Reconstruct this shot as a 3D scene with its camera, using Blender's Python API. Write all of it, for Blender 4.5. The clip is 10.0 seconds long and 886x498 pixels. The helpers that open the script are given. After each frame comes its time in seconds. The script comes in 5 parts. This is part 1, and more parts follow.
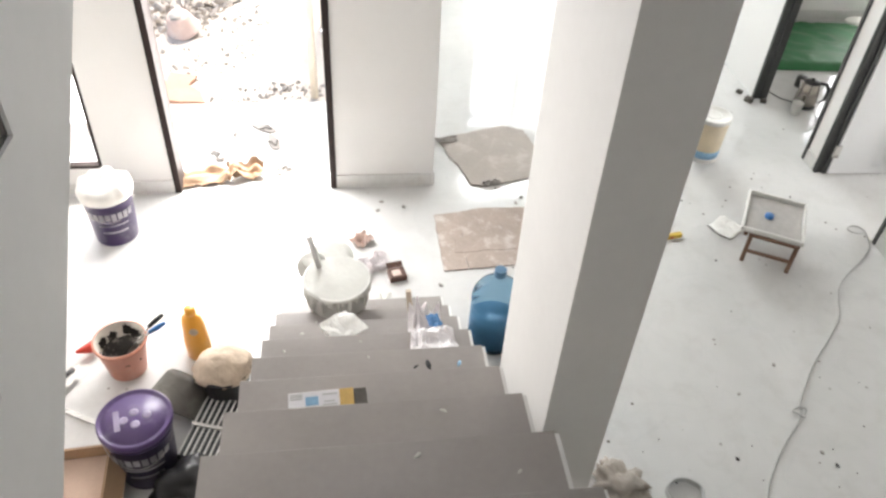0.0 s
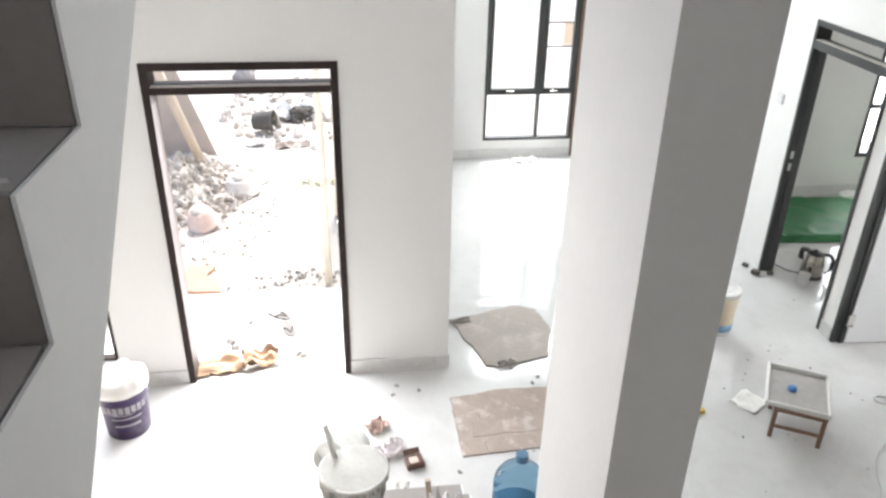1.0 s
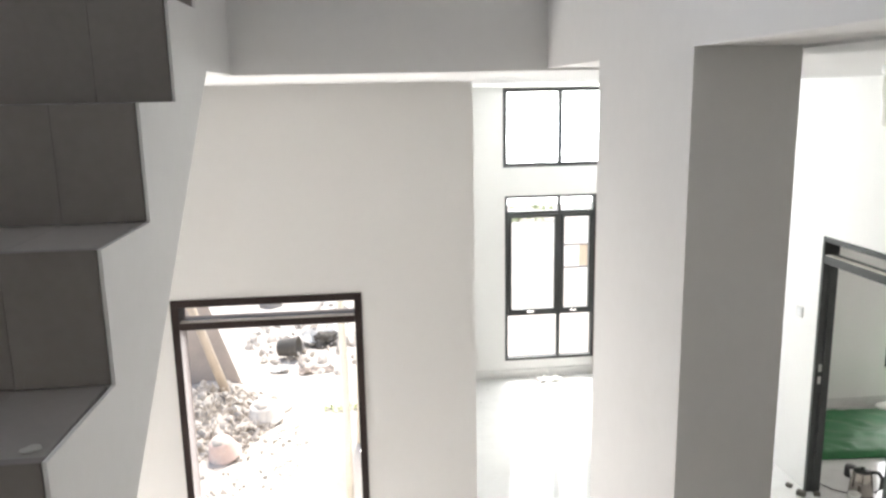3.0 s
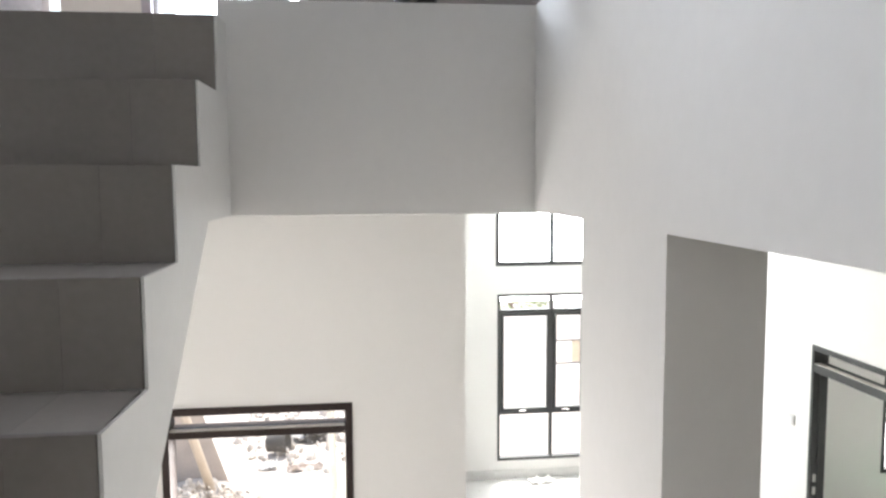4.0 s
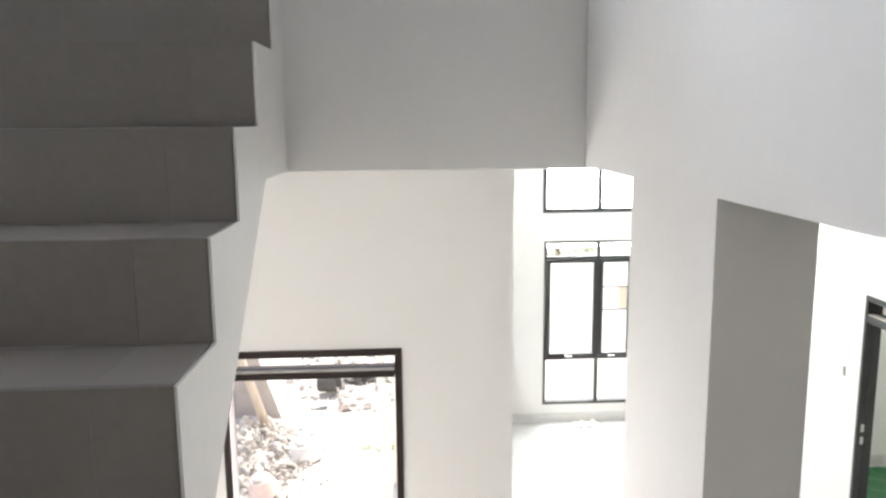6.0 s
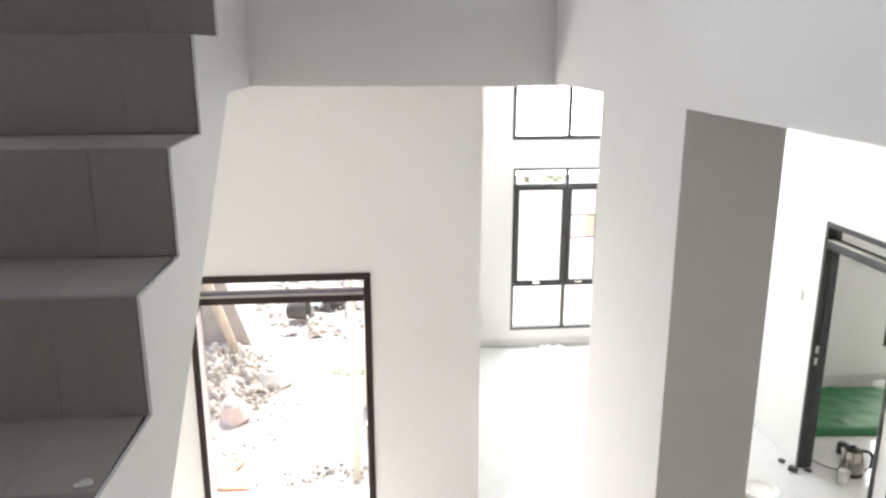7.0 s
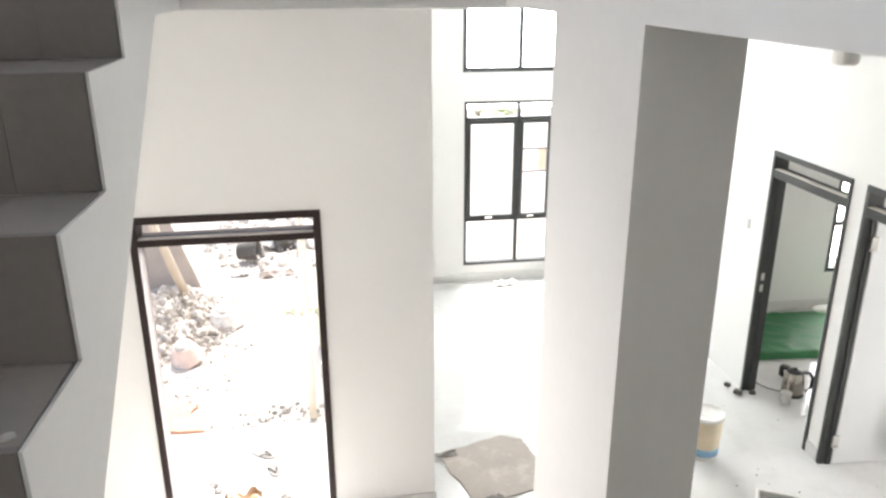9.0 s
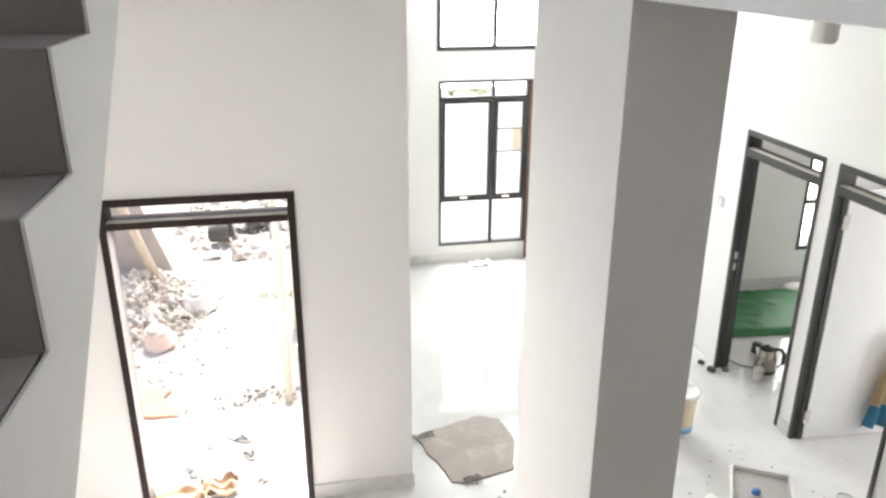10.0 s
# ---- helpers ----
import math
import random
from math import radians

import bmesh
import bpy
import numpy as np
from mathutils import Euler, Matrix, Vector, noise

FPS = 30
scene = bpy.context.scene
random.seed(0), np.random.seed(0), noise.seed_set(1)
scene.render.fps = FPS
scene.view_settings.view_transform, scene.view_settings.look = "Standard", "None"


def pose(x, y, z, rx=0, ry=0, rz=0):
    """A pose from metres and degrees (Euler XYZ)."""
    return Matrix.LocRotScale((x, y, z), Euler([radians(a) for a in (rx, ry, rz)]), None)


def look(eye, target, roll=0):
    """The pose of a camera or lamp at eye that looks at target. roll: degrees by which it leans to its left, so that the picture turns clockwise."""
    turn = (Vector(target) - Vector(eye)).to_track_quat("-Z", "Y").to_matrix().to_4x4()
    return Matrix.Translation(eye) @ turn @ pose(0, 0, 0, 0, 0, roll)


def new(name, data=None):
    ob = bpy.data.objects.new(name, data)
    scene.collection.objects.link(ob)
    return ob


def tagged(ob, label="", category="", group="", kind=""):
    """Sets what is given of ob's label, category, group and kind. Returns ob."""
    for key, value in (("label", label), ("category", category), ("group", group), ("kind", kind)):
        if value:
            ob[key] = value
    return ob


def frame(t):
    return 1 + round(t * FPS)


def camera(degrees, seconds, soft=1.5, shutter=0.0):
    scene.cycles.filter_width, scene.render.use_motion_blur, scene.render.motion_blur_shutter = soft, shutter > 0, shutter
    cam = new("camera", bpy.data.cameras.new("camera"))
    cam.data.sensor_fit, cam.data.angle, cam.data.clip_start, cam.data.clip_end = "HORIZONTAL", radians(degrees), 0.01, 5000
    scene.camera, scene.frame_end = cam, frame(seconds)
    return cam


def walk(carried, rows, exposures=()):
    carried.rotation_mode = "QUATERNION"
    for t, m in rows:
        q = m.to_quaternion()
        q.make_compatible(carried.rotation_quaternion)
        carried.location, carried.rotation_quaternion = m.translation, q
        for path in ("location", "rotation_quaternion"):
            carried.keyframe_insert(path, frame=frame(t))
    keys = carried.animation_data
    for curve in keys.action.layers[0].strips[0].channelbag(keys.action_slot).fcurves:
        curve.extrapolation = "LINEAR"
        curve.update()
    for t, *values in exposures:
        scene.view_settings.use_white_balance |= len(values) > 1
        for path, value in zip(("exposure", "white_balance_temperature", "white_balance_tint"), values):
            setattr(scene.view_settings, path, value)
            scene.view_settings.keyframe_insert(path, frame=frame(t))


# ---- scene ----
cam = camera(60.3, 10.0, 2.5)
PATH = [
    (0, (0.063, 0.391, 3.117), (0.311, 1.879, 1.804), 3.9),
    (0.2, (0.067, 0.402, 3.131), (0.361, 1.926, 1.87), 5.6),
    (0.5, (0.049, 0.415, 3.145), (0.335, 2.02, 1.986), 3.1),
    (0.8, (0.036, 0.404, 3.123), (0.304, 2.106, 2.107), 1.6),
    (1, (0.035, 0.396, 3.139), (0.276, 2.15, 2.209), 1.2),
    (1.2, (0.033, 0.398, 3.152), (0.266, 2.189, 2.293), 1.0),
    (1.5, (0.029, 0.396, 3.159), (0.246, 2.235, 2.404), 0.1),
    (2, (0.034, 0.398, 3.165), (0.243, 2.295, 2.566), -0.9),
    (2.2, (0.033, 0.399, 3.164), (0.237, 2.318, 2.642), -1.3),
    (3.3, (0.042, 0.369, 3.236), (0.243, 2.331, 2.903), -0.6),
    (3.5, (0.045, 0.361, 3.278), (0.242, 2.334, 3.015), -0.1),
    (4, (0.045, 0.337, 3.362), (0.271, 2.316, 3.178), -0.3),
    (4.5, (0.034, 0.325, 3.408), (0.23, 2.31, 3.257), 0.7),
    (4.8, (0.039, 0.316, 3.423), (0.223, 2.302, 3.277), -0.1),
    (5, (0.038, 0.316, 3.421), (0.223, 2.3, 3.255), -0.3),
    (5.5, (0.032, 0.305, 3.411), (0.16, 2.286, 3.166), -0.4),
    (5.7, (0.03, 0.299, 3.408), (0.129, 2.276, 3.126), -0.5),
    (6.8, (0.034, 0.301, 3.375), (0.191, 2.24, 2.91), -0.3),
    (7, (0.035, 0.304, 3.366), (0.214, 2.23, 2.857), -0.0),
    (7.5, (0.04, 0.324, 3.356), (0.26, 2.233, 2.804), -0.4),
    (8, (0.042, 0.343, 3.347), (0.293, 2.233, 2.742), -0.1),
    (8.5, (0.044, 0.355, 3.339), (0.304, 2.228, 2.689), -0.3),
    (9, (0.048, 0.368, 3.334), (0.343, 2.23, 2.668), -0.1),
    (9.5, (0.048, 0.383, 3.329), (0.381, 2.228, 2.632), 0.2),
    (10, (0.038, 0.408, 3.324), (0.398, 2.241, 2.61), 0.2),
]
EXPOSURES = [(0.0, 1.29, 6600, 10), (0.5, 1.2, 6450, 10), (1.0, 1.25, 6350, 10), (1.5, 1.25, 6480, 10), (2.0, 1.29, 6600, 10), (3.3, 1.27, 6600, 10), (3.5, 1.30, 6600, 10), (4.5, 1.50, 6600, 10), (5.5, 1.51, 6600, 10), (7.5, 1.47, 6600, 10), (9.0, 1.46, 6600, 10), (10.0, 1.36, 6600, 10)]
walk(cam, [(t, look(eye, target, roll)) for t, eye, target, roll in PATH], EXPOSURES)

# ---- light ----
world = bpy.data.worlds.new("overcast_sky")
scene.world = world
world.use_nodes = True
wn = world.node_tree.nodes
sky = wn.new("ShaderNodeTexSky")
sky.sky_type = "NISHITA"
sky.sun_disc = False
sky.sun_elevation, sky.sun_rotation = radians(58), radians(20)
sky.air_density, sky.dust_density = 1.2, 3.0
world.node_tree.links.new(sky.outputs[0], wn["Background"].inputs[0])
wn["Background"].inputs[1].default_value = 0.15

sun_data = bpy.data.lights.new("sun", "SUN")
sun_data.energy, sun_data.angle, sun_data.color = 2.6, radians(15), (1.0, 0.97, 0.92)
sun = new("sun", sun_data)
sun.matrix_world = look((2.0, 14.0, 20.0), (0, 2, 0))


def window_light(name, at, target, sx, sy, watts, colour=(1.0, 0.98, 0.96)):
    """Sky light that falls in through an opening."""
    d = bpy.data.lights.new(name, "AREA")
    d.shape, d.size, d.size_y, d.energy, d.color = "RECTANGLE", sx, sy, watts, colour
    ob = new(name, d)
    ob.matrix_world = look(at, target)
    return ob


window_light("door_daylight", (-0.5, 4.79, 0.94), (-0.5, 0, 0.74), 0.95, 1.82, 41)
window_light("window_daylight", (2.1, 9.5, 2.6), (2.1, 4.6, 0.75), 2.2, 1.7, 50, (0.95, 1.0, 1.0))
window_light("clerestory_daylight", (2.5, 8.75, 2.8), (2.5, 4, 1.6), 1.7, 0.8, 22, (0.95, 1.0, 1.0))
window_light("side_window_daylight", (-1.62, 4.9, 1.2), (-1.6, 1, 0.8), 0.3, 1.8, 6)
window_light("upstairs_daylight", (-0.6, 4.9, 5.0), (-0.6, 1, 3.6), 0.8, 1.9, 31, (0.78, 0.87, 1.0))
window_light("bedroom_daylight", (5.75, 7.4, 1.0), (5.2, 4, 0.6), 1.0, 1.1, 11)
# Unseen window's light, added to brighten the second bedroom and its open leaf.
window_light("assumed_back_room_daylight", (6.7, 3.0, 1.5), (4.0, 3.4, 1.0), 1.5, 1.1, 22)


# ---- materials ----
def shader(name, colour, rough=0.6, metal=0.0, vary=0.08, scale=6.0, fine=60.0, bump=0.05, dirt=None, dirt_amount=0.0, dirt_scale=3.0, spec=0.5, sheen=0.0, random_piece=0.0):
    """A surface with variation at two scales, stains of their own shape, and fine relief."""
    m = bpy.data.materials.new(name)
    m.use_nodes = True
    n, l = m.node_tree.nodes, m.node_tree.links
    b = n["Principled BSDF"]
    b.inputs["Metallic"].default_value = metal
    b.inputs["Specular IOR Level"].default_value = spec
    b.inputs["Sheen Weight"].default_value = sheen
    co = n.new("ShaderNodeTexCoord")
    big = n.new("ShaderNodeTexNoise")
    big.inputs["Scale"].default_value, big.inputs["Detail"].default_value = scale, 4
    small = n.new("ShaderNodeTexNoise")
    small.inputs["Scale"].default_value, small.inputs["Detail"].default_value = fine, 3
    l.new(co.outputs["Object"], big.inputs["Vector"]), l.new(co.outputs["Object"], small.inputs["Vector"])
    add = n.new("ShaderNodeMath")
    add.operation = "MULTIPLY_ADD"
    l.new(small.outputs["Fac"], add.inputs[0])
    add.inputs[1].default_value = 0.4
    l.new(big.outputs["Fac"], add.inputs[2])
    ramp = n.new("ShaderNodeMapRange")
    ramp.inputs["From Min"].default_value, ramp.inputs["From Max"].default_value = 0.35, 1.05
    ramp.inputs["To Min"].default_value, ramp.inputs["To Max"].default_value = 1 - vary, 1 + vary
    l.new(add.outputs[0], ramp.inputs["Value"])
    value = ramp.outputs[0]
    if random_piece:
        info = n.new("ShaderNodeObjectInfo")
        pr = n.new("ShaderNodeMapRange")
        pr.inputs["To Min"].default_value, pr.inputs["To Max"].default_value = 1 - random_piece, 1 + random_piece
        l.new(info.outputs["Random"], pr.inputs["Value"])
        mul = n.new("ShaderNodeMath")
        mul.operation = "MULTIPLY"
        l.new(value, mul.inputs[0]), l.new(pr.outputs[0], mul.inputs[1])
        value = mul.outputs[0]
    vm = n.new("ShaderNodeVectorMath")
    vm.operation = "SCALE"
    vm.inputs[0].default_value = colour[:3]
    l.new(value, vm.inputs["Scale"])
    out = vm.outputs[0]
    if dirt:
        st = n.new("ShaderNodeTexNoise")
        st.inputs["Scale"].default_value, st.inputs["Detail"].default_value, st.inputs["Roughness"].default_value = dirt_scale, 8, 0.65
        l.new(co.outputs["Object"], st.inputs["Vector"])
        dr = n.new("ShaderNodeMapRange")
        dr.inputs["From Min"].default_value, dr.inputs["From Max"].default_value = 0.52, 0.72
        dr.inputs["To Max"].default_value = dirt_amount
        l.new(st.outputs["Fac"], dr.inputs["Value"])
        mix = n.new("ShaderNodeMix")
        mix.data_type = "RGBA"
        l.new(dr.outputs[0], mix.inputs[0]), l.new(out, mix.inputs[6])
        mix.inputs[7].default_value = (*dirt, 1)
        out = mix.outputs[2]
    l.new(out, b.inputs["Base Color"])
    rr = n.new("ShaderNodeMapRange")
    rr.inputs["To Min"].default_value, rr.inputs["To Max"].default_value = max(0.02, rough - 0.08), min(1, rough + 0.08)
    l.new(big.outputs["Fac"], rr.inputs["Value"]), l.new(rr.outputs[0], b.inputs["Roughness"])
    if bump:
        bp = n.new("ShaderNodeBump")
        bp.inputs["Strength"].default_value, bp.inputs["Distance"].default_value = bump, 0.01
        l.new(small.outputs["Fac"], bp.inputs["Height"]), l.new(bp.outputs[0], b.inputs["Normal"])
    return m


def glass(name, colour=(1, 1, 1), rough=0.0, thin=True):
    m = bpy.data.materials.new(name)
    m.use_nodes = True
    b = m.node_tree.nodes["Principled BSDF"]
    b.inputs["Base Color"].default_value = (*colour, 1)
    b.inputs["Transmission Weight"].default_value = 1.0
    b.inputs["Roughness"].default_value = rough
    b.inputs["IOR"].default_value = 1.02 if thin else 1.33
    return m


def floor_tiles():
    """Polished white granite tile, 0.6 m, with grey veins, faint joints, cement dust and trodden specks."""
    m = shader("polished_tile", (0.66, 0.656, 0.646), 0.10, vary=0.06, scale=1.2, fine=9, bump=0.0, dirt=(0.46, 0.44, 0.42), dirt_amount=0.26, dirt_scale=5.0)
    n, l = m.node_tree.nodes, m.node_tree.links
    b = n["Principled BSDF"]
    src = b.inputs["Base Color"].links[0].from_socket
    co = n.new("ShaderNodeTexCoord")
    br = n.new("ShaderNodeTexBrick")
    br.offset = 0.0
    br.inputs["Scale"].default_value = 1.0
    br.inputs["Brick Width"].default_value, br.inputs["Row Height"].default_value = 0.6, 0.6
    br.inputs["Mortar Size"].default_value, br.inputs["Mortar Smooth"].default_value = 0.0010, 0.3
    l.new(co.outputs["Object"], br.inputs["Vector"])
    mix = n.new("ShaderNodeMix")
    mix.data_type = "RGBA"
    l.new(br.outputs["Fac"], mix.inputs[0]), l.new(src, mix.inputs[6])
    mix.inputs[7].default_value = (0.62, 0.62, 0.61, 1)
    # grey veins
    wv = n.new("ShaderNodeTexNoise")
    wv.inputs["Scale"].default_value, wv.inputs["Detail"].default_value, wv.inputs["Distortion"].default_value = 2.2, 6, 1.6
    l.new(co.outputs["Object"], wv.inputs["Vector"])
    vr = n.new("ShaderNodeMapRange")
    vr.inputs["From Min"].default_value, vr.inputs["From Max"].default_value = 0.03, 0.0
    vr.inputs["To Max"].default_value = 0.12
    ab = n.new("ShaderNodeMath")
    ab.operation = "SUBTRACT"
    ab.inputs[1].default_value = 0.5
    ab2 = n.new("ShaderNodeMath")
    ab2.operation = "ABSOLUTE"
    l.new(wv.outputs["Fac"], ab.inputs[0]), l.new(ab.outputs[0], ab2.inputs[0]), l.new(ab2.outputs[0], vr.inputs["Value"])
    mix2 = n.new("ShaderNodeMix")
    mix2.data_type = "RGBA"
    l.new(vr.outputs[0], mix2.inputs[0]), l.new(mix.outputs[2], mix2.inputs[6])
    mix2.inputs[7].default_value = (0.5, 0.52, 0.52, 1)
    # small dropped specks of dark grit
    vo = n.new("ShaderNodeTexVoronoi")
    vo.inputs["Scale"].default_value = 7.0
    l.new(co.outputs["Object"], vo.inputs["Vector"])
    sr = n.new("ShaderNodeMapRange")
    sr.inputs["From Min"].default_value, sr.inputs["From Max"].default_value = 0.075, 0.045
    l.new(vo.outputs["Distance"], sr.inputs["Value"])
    gate = n.new("ShaderNodeTexNoise")
    gate.inputs["Scale"].default_value = 1.1
    l.new(co.outputs["Object"], gate.inputs["Vector"])
    gr = n.new("ShaderNodeMapRange")
    gr.inputs["From Min"].default_value, gr.inputs["From Max"].default_value = 0.44, 0.54
    l.new(gate.outputs["Fac"], gr.inputs["Value"])
    mu = n.new("ShaderNodeMath")
    mu.operation = "MULTIPLY"
    l.new(sr.outputs[0], mu.inputs[0]), l.new(gr.outputs[0], mu.inputs[1])
    mix3 = n.new("ShaderNodeMix")
    mix3.data_type = "RGBA"
    l.new(mu.outputs[0], mix3.inputs[0]), l.new(mix2.outputs[2], mix3.inputs[6])
    mix3.inputs[7].default_value = (0.16, 0.14, 0.12, 1)
    l.new(mix3.outputs[2], b.inputs["Base Color"])
    return m


M_WALL = shader("white_wall_paint", (0.80, 0.79, 0.775), 0.75, vary=0.025, scale=1.5, fine=25, bump=0.04)
M_DUSTY_PINK = shader("dust_covered_salmon", (0.70, 0.53, 0.46), 0.9, vary=0.15, scale=8, fine=50, bump=0.2, dirt=(0.72, 0.66, 0.60), dirt_amount=0.8, dirt_scale=5)
M_DUSTY_GREY = shader("dust_covered_grey", (0.70, 0.65, 0.59), 0.9, vary=0.15, scale=8, fine=50, bump=0.2)
M_BEIGE_DOOR = shader("pale_beige_door", (0.70, 0.64, 0.57), 0.6, vary=0.06, scale=4, fine=40, bump=0.05)
M_PRINT_DIM = shader("faded_pale_print", (0.36, 0.31, 0.45), 0.45, vary=0.15, scale=20, fine=60, bump=0.02)
M_CREAM = shader("cream_printed_plastic", (0.62, 0.53, 0.38), 0.45, vary=0.08, scale=10, fine=50, bump=0.03)
M_TRAY = shader("plaster_filmed_tray", (0.47, 0.45, 0.43), 0.7, vary=0.12, scale=20, fine=90, bump=0.2)
# Mottled plaster raised near white so the backlit corner reads as lit.
M_MOTTLED = shader("mottled_plaster_lit_tone", (0.80, 0.77, 0.78), 0.85, vary=0.2, scale=4, fine=30, bump=0.2, dirt=(0.42, 0.40, 0.41), dirt_amount=0.6, dirt_scale=3)
M_SCRAP = shader("torn_kraft_card", (0.25, 0.165, 0.105), 0.9, vary=0.25, scale=14, fine=70, bump=0.3)
M_DARKGREY = shader("dark_grey_rubber", (0.105, 0.095, 0.082), 0.8, vary=0.2, scale=6, fine=50, bump=0.3, dirt=(0.26, 0.25, 0.23), dirt_amount=0.5, dirt_scale=6)
M_KETTLE = shader("darkened_steel", (0.34, 0.31, 0.28), 0.2, metal=1.0, vary=0.1, scale=8, fine=60, bump=0.02)
M_PALEBLUE = shader("faded_blue_print", (0.22, 0.40, 0.58), 0.5, vary=0.2, scale=30, fine=90, bump=0.0)
M_BLUELABEL = shader("blue_printed_film", (0.10, 0.27, 0.55), 0.35, vary=0.35, scale=60, fine=120, bump=0.0)
M_TAN = shader("orange_brown_print", (0.56, 0.36, 0.10), 0.5, vary=0.15, scale=20, fine=90, bump=0.0)
M_CAPBLUE = shader("translucent_blue_cap", (0.09, 0.20, 0.33), 0.3, vary=0.1, scale=10, fine=50, bump=0.0)
M_WALL_COOL = shader("white_stair_plaster", (0.775, 0.766, 0.753), 0.8, vary=0.04, scale=2.5, fine=30, bump=0.08)
# Cream is made up for unseen rear walls, warming the light they bounce.
M_WALL_BOUNCE = shader("warm_bounce_cream", (0.80, 0.735, 0.655), 0.75, vary=0.025, scale=1.5, fine=25, bump=0.04)
M_CEIL = shader("ceiling_paint", (0.80, 0.80, 0.79), 0.85, vary=0.02, scale=1.5, fine=25, bump=0.03)
M_RAW = shader("raw_cement_plaster", (0.34, 0.305, 0.295), 0.9, vary=0.18, scale=2.0, fine=40, bump=0.3, dirt=(0.36, 0.34, 0.32), dirt_amount=0.4, dirt_scale=2.0)
M_FLOOR = floor_tiles()
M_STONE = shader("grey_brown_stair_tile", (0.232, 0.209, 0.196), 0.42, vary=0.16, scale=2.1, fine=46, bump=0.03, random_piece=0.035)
# Stair tile again, dusted and lighter: the treads' brightness is in the base colour.
M_TREAD = shader("dusty_tread_lit_tone", (0.345, 0.318, 0.303), 0.36, vary=0.12, scale=2.3, fine=46, bump=0.03, dirt=(0.40, 0.37, 0.35), dirt_amount=0.35, dirt_scale=2.0, random_piece=0.05)
M_SKIRT = shader("grey_tile_skirting", (0.67, 0.665, 0.65), 0.3, vary=0.12, scale=6, fine=40, bump=0.03, dirt=(0.42, 0.40, 0.38), dirt_amount=0.5, dirt_scale=6)
M_FRAME_BROWN = shader("dark_brown_aluminium", (0.040, 0.030, 0.028), 0.62, metal=0.0, vary=0.15, scale=8, fine=60, bump=0.02, spec=0.12)
M_FRAME_DARK = shader("dark_grey_aluminium", (0.060, 0.062, 0.062), 0.5, metal=0.1, vary=0.12, scale=8, fine=60, bump=0.02, spec=0.3)
M_STEEL = shader("brushed_steel", (0.62, 0.61, 0.59), 0.28, metal=1.0, vary=0.06, scale=10, fine=120, bump=0.02)
M_LEAF = shader("white_door_laminate", (0.74, 0.745, 0.75), 0.4, vary=0.03, scale=3, fine=40, bump=0.02)
M_GLASS = glass("window_glass")
M_PURPLE = shader("purple_plastic", (0.040, 0.022, 0.085), 0.35, vary=0.15, scale=8, fine=50, bump=0.03, dirt=(0.45, 0.43, 0.44), dirt_amount=0.35, dirt_scale=9)
M_LID = shader("purple_lid_plastic", (0.105, 0.062, 0.185), 0.35, vary=0.10, scale=8, fine=50, bump=0.03, dirt=(0.5, 0.47, 0.5), dirt_amount=0.3, dirt_scale=8)
M_PRINT = shader("printed_white_label", (0.70, 0.69, 0.72), 0.5, vary=0.06, scale=10, fine=50, bump=0.0)
M_WHITE_PLASTIC = shader("white_plastic", (0.72, 0.71, 0.68), 0.4, vary=0.08, scale=6, fine=50, bump=0.04, dirt=(0.45, 0.42, 0.38), dirt_amount=0.4, dirt_scale=7)
M_PASTE = shader("wet_white_plaster", (0.60, 0.595, 0.555), 0.5, vary=0.06, scale=10, fine=40, bump=0.2)
M_CEMENT = shader("dried_cement", (0.34, 0.32, 0.30), 0.9, vary=0.2, scale=8, fine=60, bump=0.5)
M_BEIGE_CRUST = shader("beige_plaster_crust", (0.58, 0.47, 0.36), 0.9, vary=0.2, scale=10, fine=50, bump=0.6)
M_PINK = shader("salmon_plastic", (0.62, 0.28, 0.20), 0.45, vary=0.12, scale=8, fine=50, bump=0.05, dirt=(0.6, 0.5, 0.45), dirt_amount=0.5, dirt_scale=8)
M_SLUDGE = shader("dark_tar_sludge", (0.035, 0.028, 0.025), 0.55, vary=0.4, scale=14, fine=60, bump=0.5, dirt=(0.42, 0.38, 0.34), dirt_amount=1.0, dirt_scale=15)
M_ORANGE = shader("orange_plastic", (0.84, 0.39, 0.045), 0.35, vary=0.08, scale=8, fine=40, bump=0.02)
M_BLACK = shader("black_plastic", (0.022, 0.022, 0.024), 0.4, vary=0.2, scale=8, fine=60, bump=0.1)
M_CARD = shader("brown_cardboard", (0.44, 0.29, 0.18), 0.85, vary=0.12, scale=6, fine=70, bump=0.15, dirt=(0.55, 0.45, 0.35), dirt_amount=0.4, dirt_scale=6)
M_CARD_LINING = shader("pale_pink_card", (0.66, 0.49, 0.39), 0.85, vary=0.1, scale=6, fine=60, bump=0.1)
M_CARD_DUSTY = shader("cement_dusted_board", (0.43, 0.385, 0.35), 0.9, vary=0.12, scale=4, fine=40, bump=0.2, dirt=(0.66, 0.63, 0.60), dirt_amount=0.6, dirt_scale=6)
M_CARD_PINK = shader("pinkish_stained_board", (0.46, 0.38, 0.33), 0.9, vary=0.15, scale=5, fine=40, bump=0.2, dirt=(0.72, 0.68, 0.65), dirt_amount=0.95, dirt_scale=9)
M_BLUEGREY = shader("bluish_grey_concrete", (0.33, 0.36, 0.40), 0.85, vary=0.15, scale=5, fine=40, bump=0.2)
M_FADED_ORANGE = shader("faded_orange_sheet", (0.50, 0.28, 0.19), 0.6, vary=0.2, scale=5, fine=40, bump=0.1)
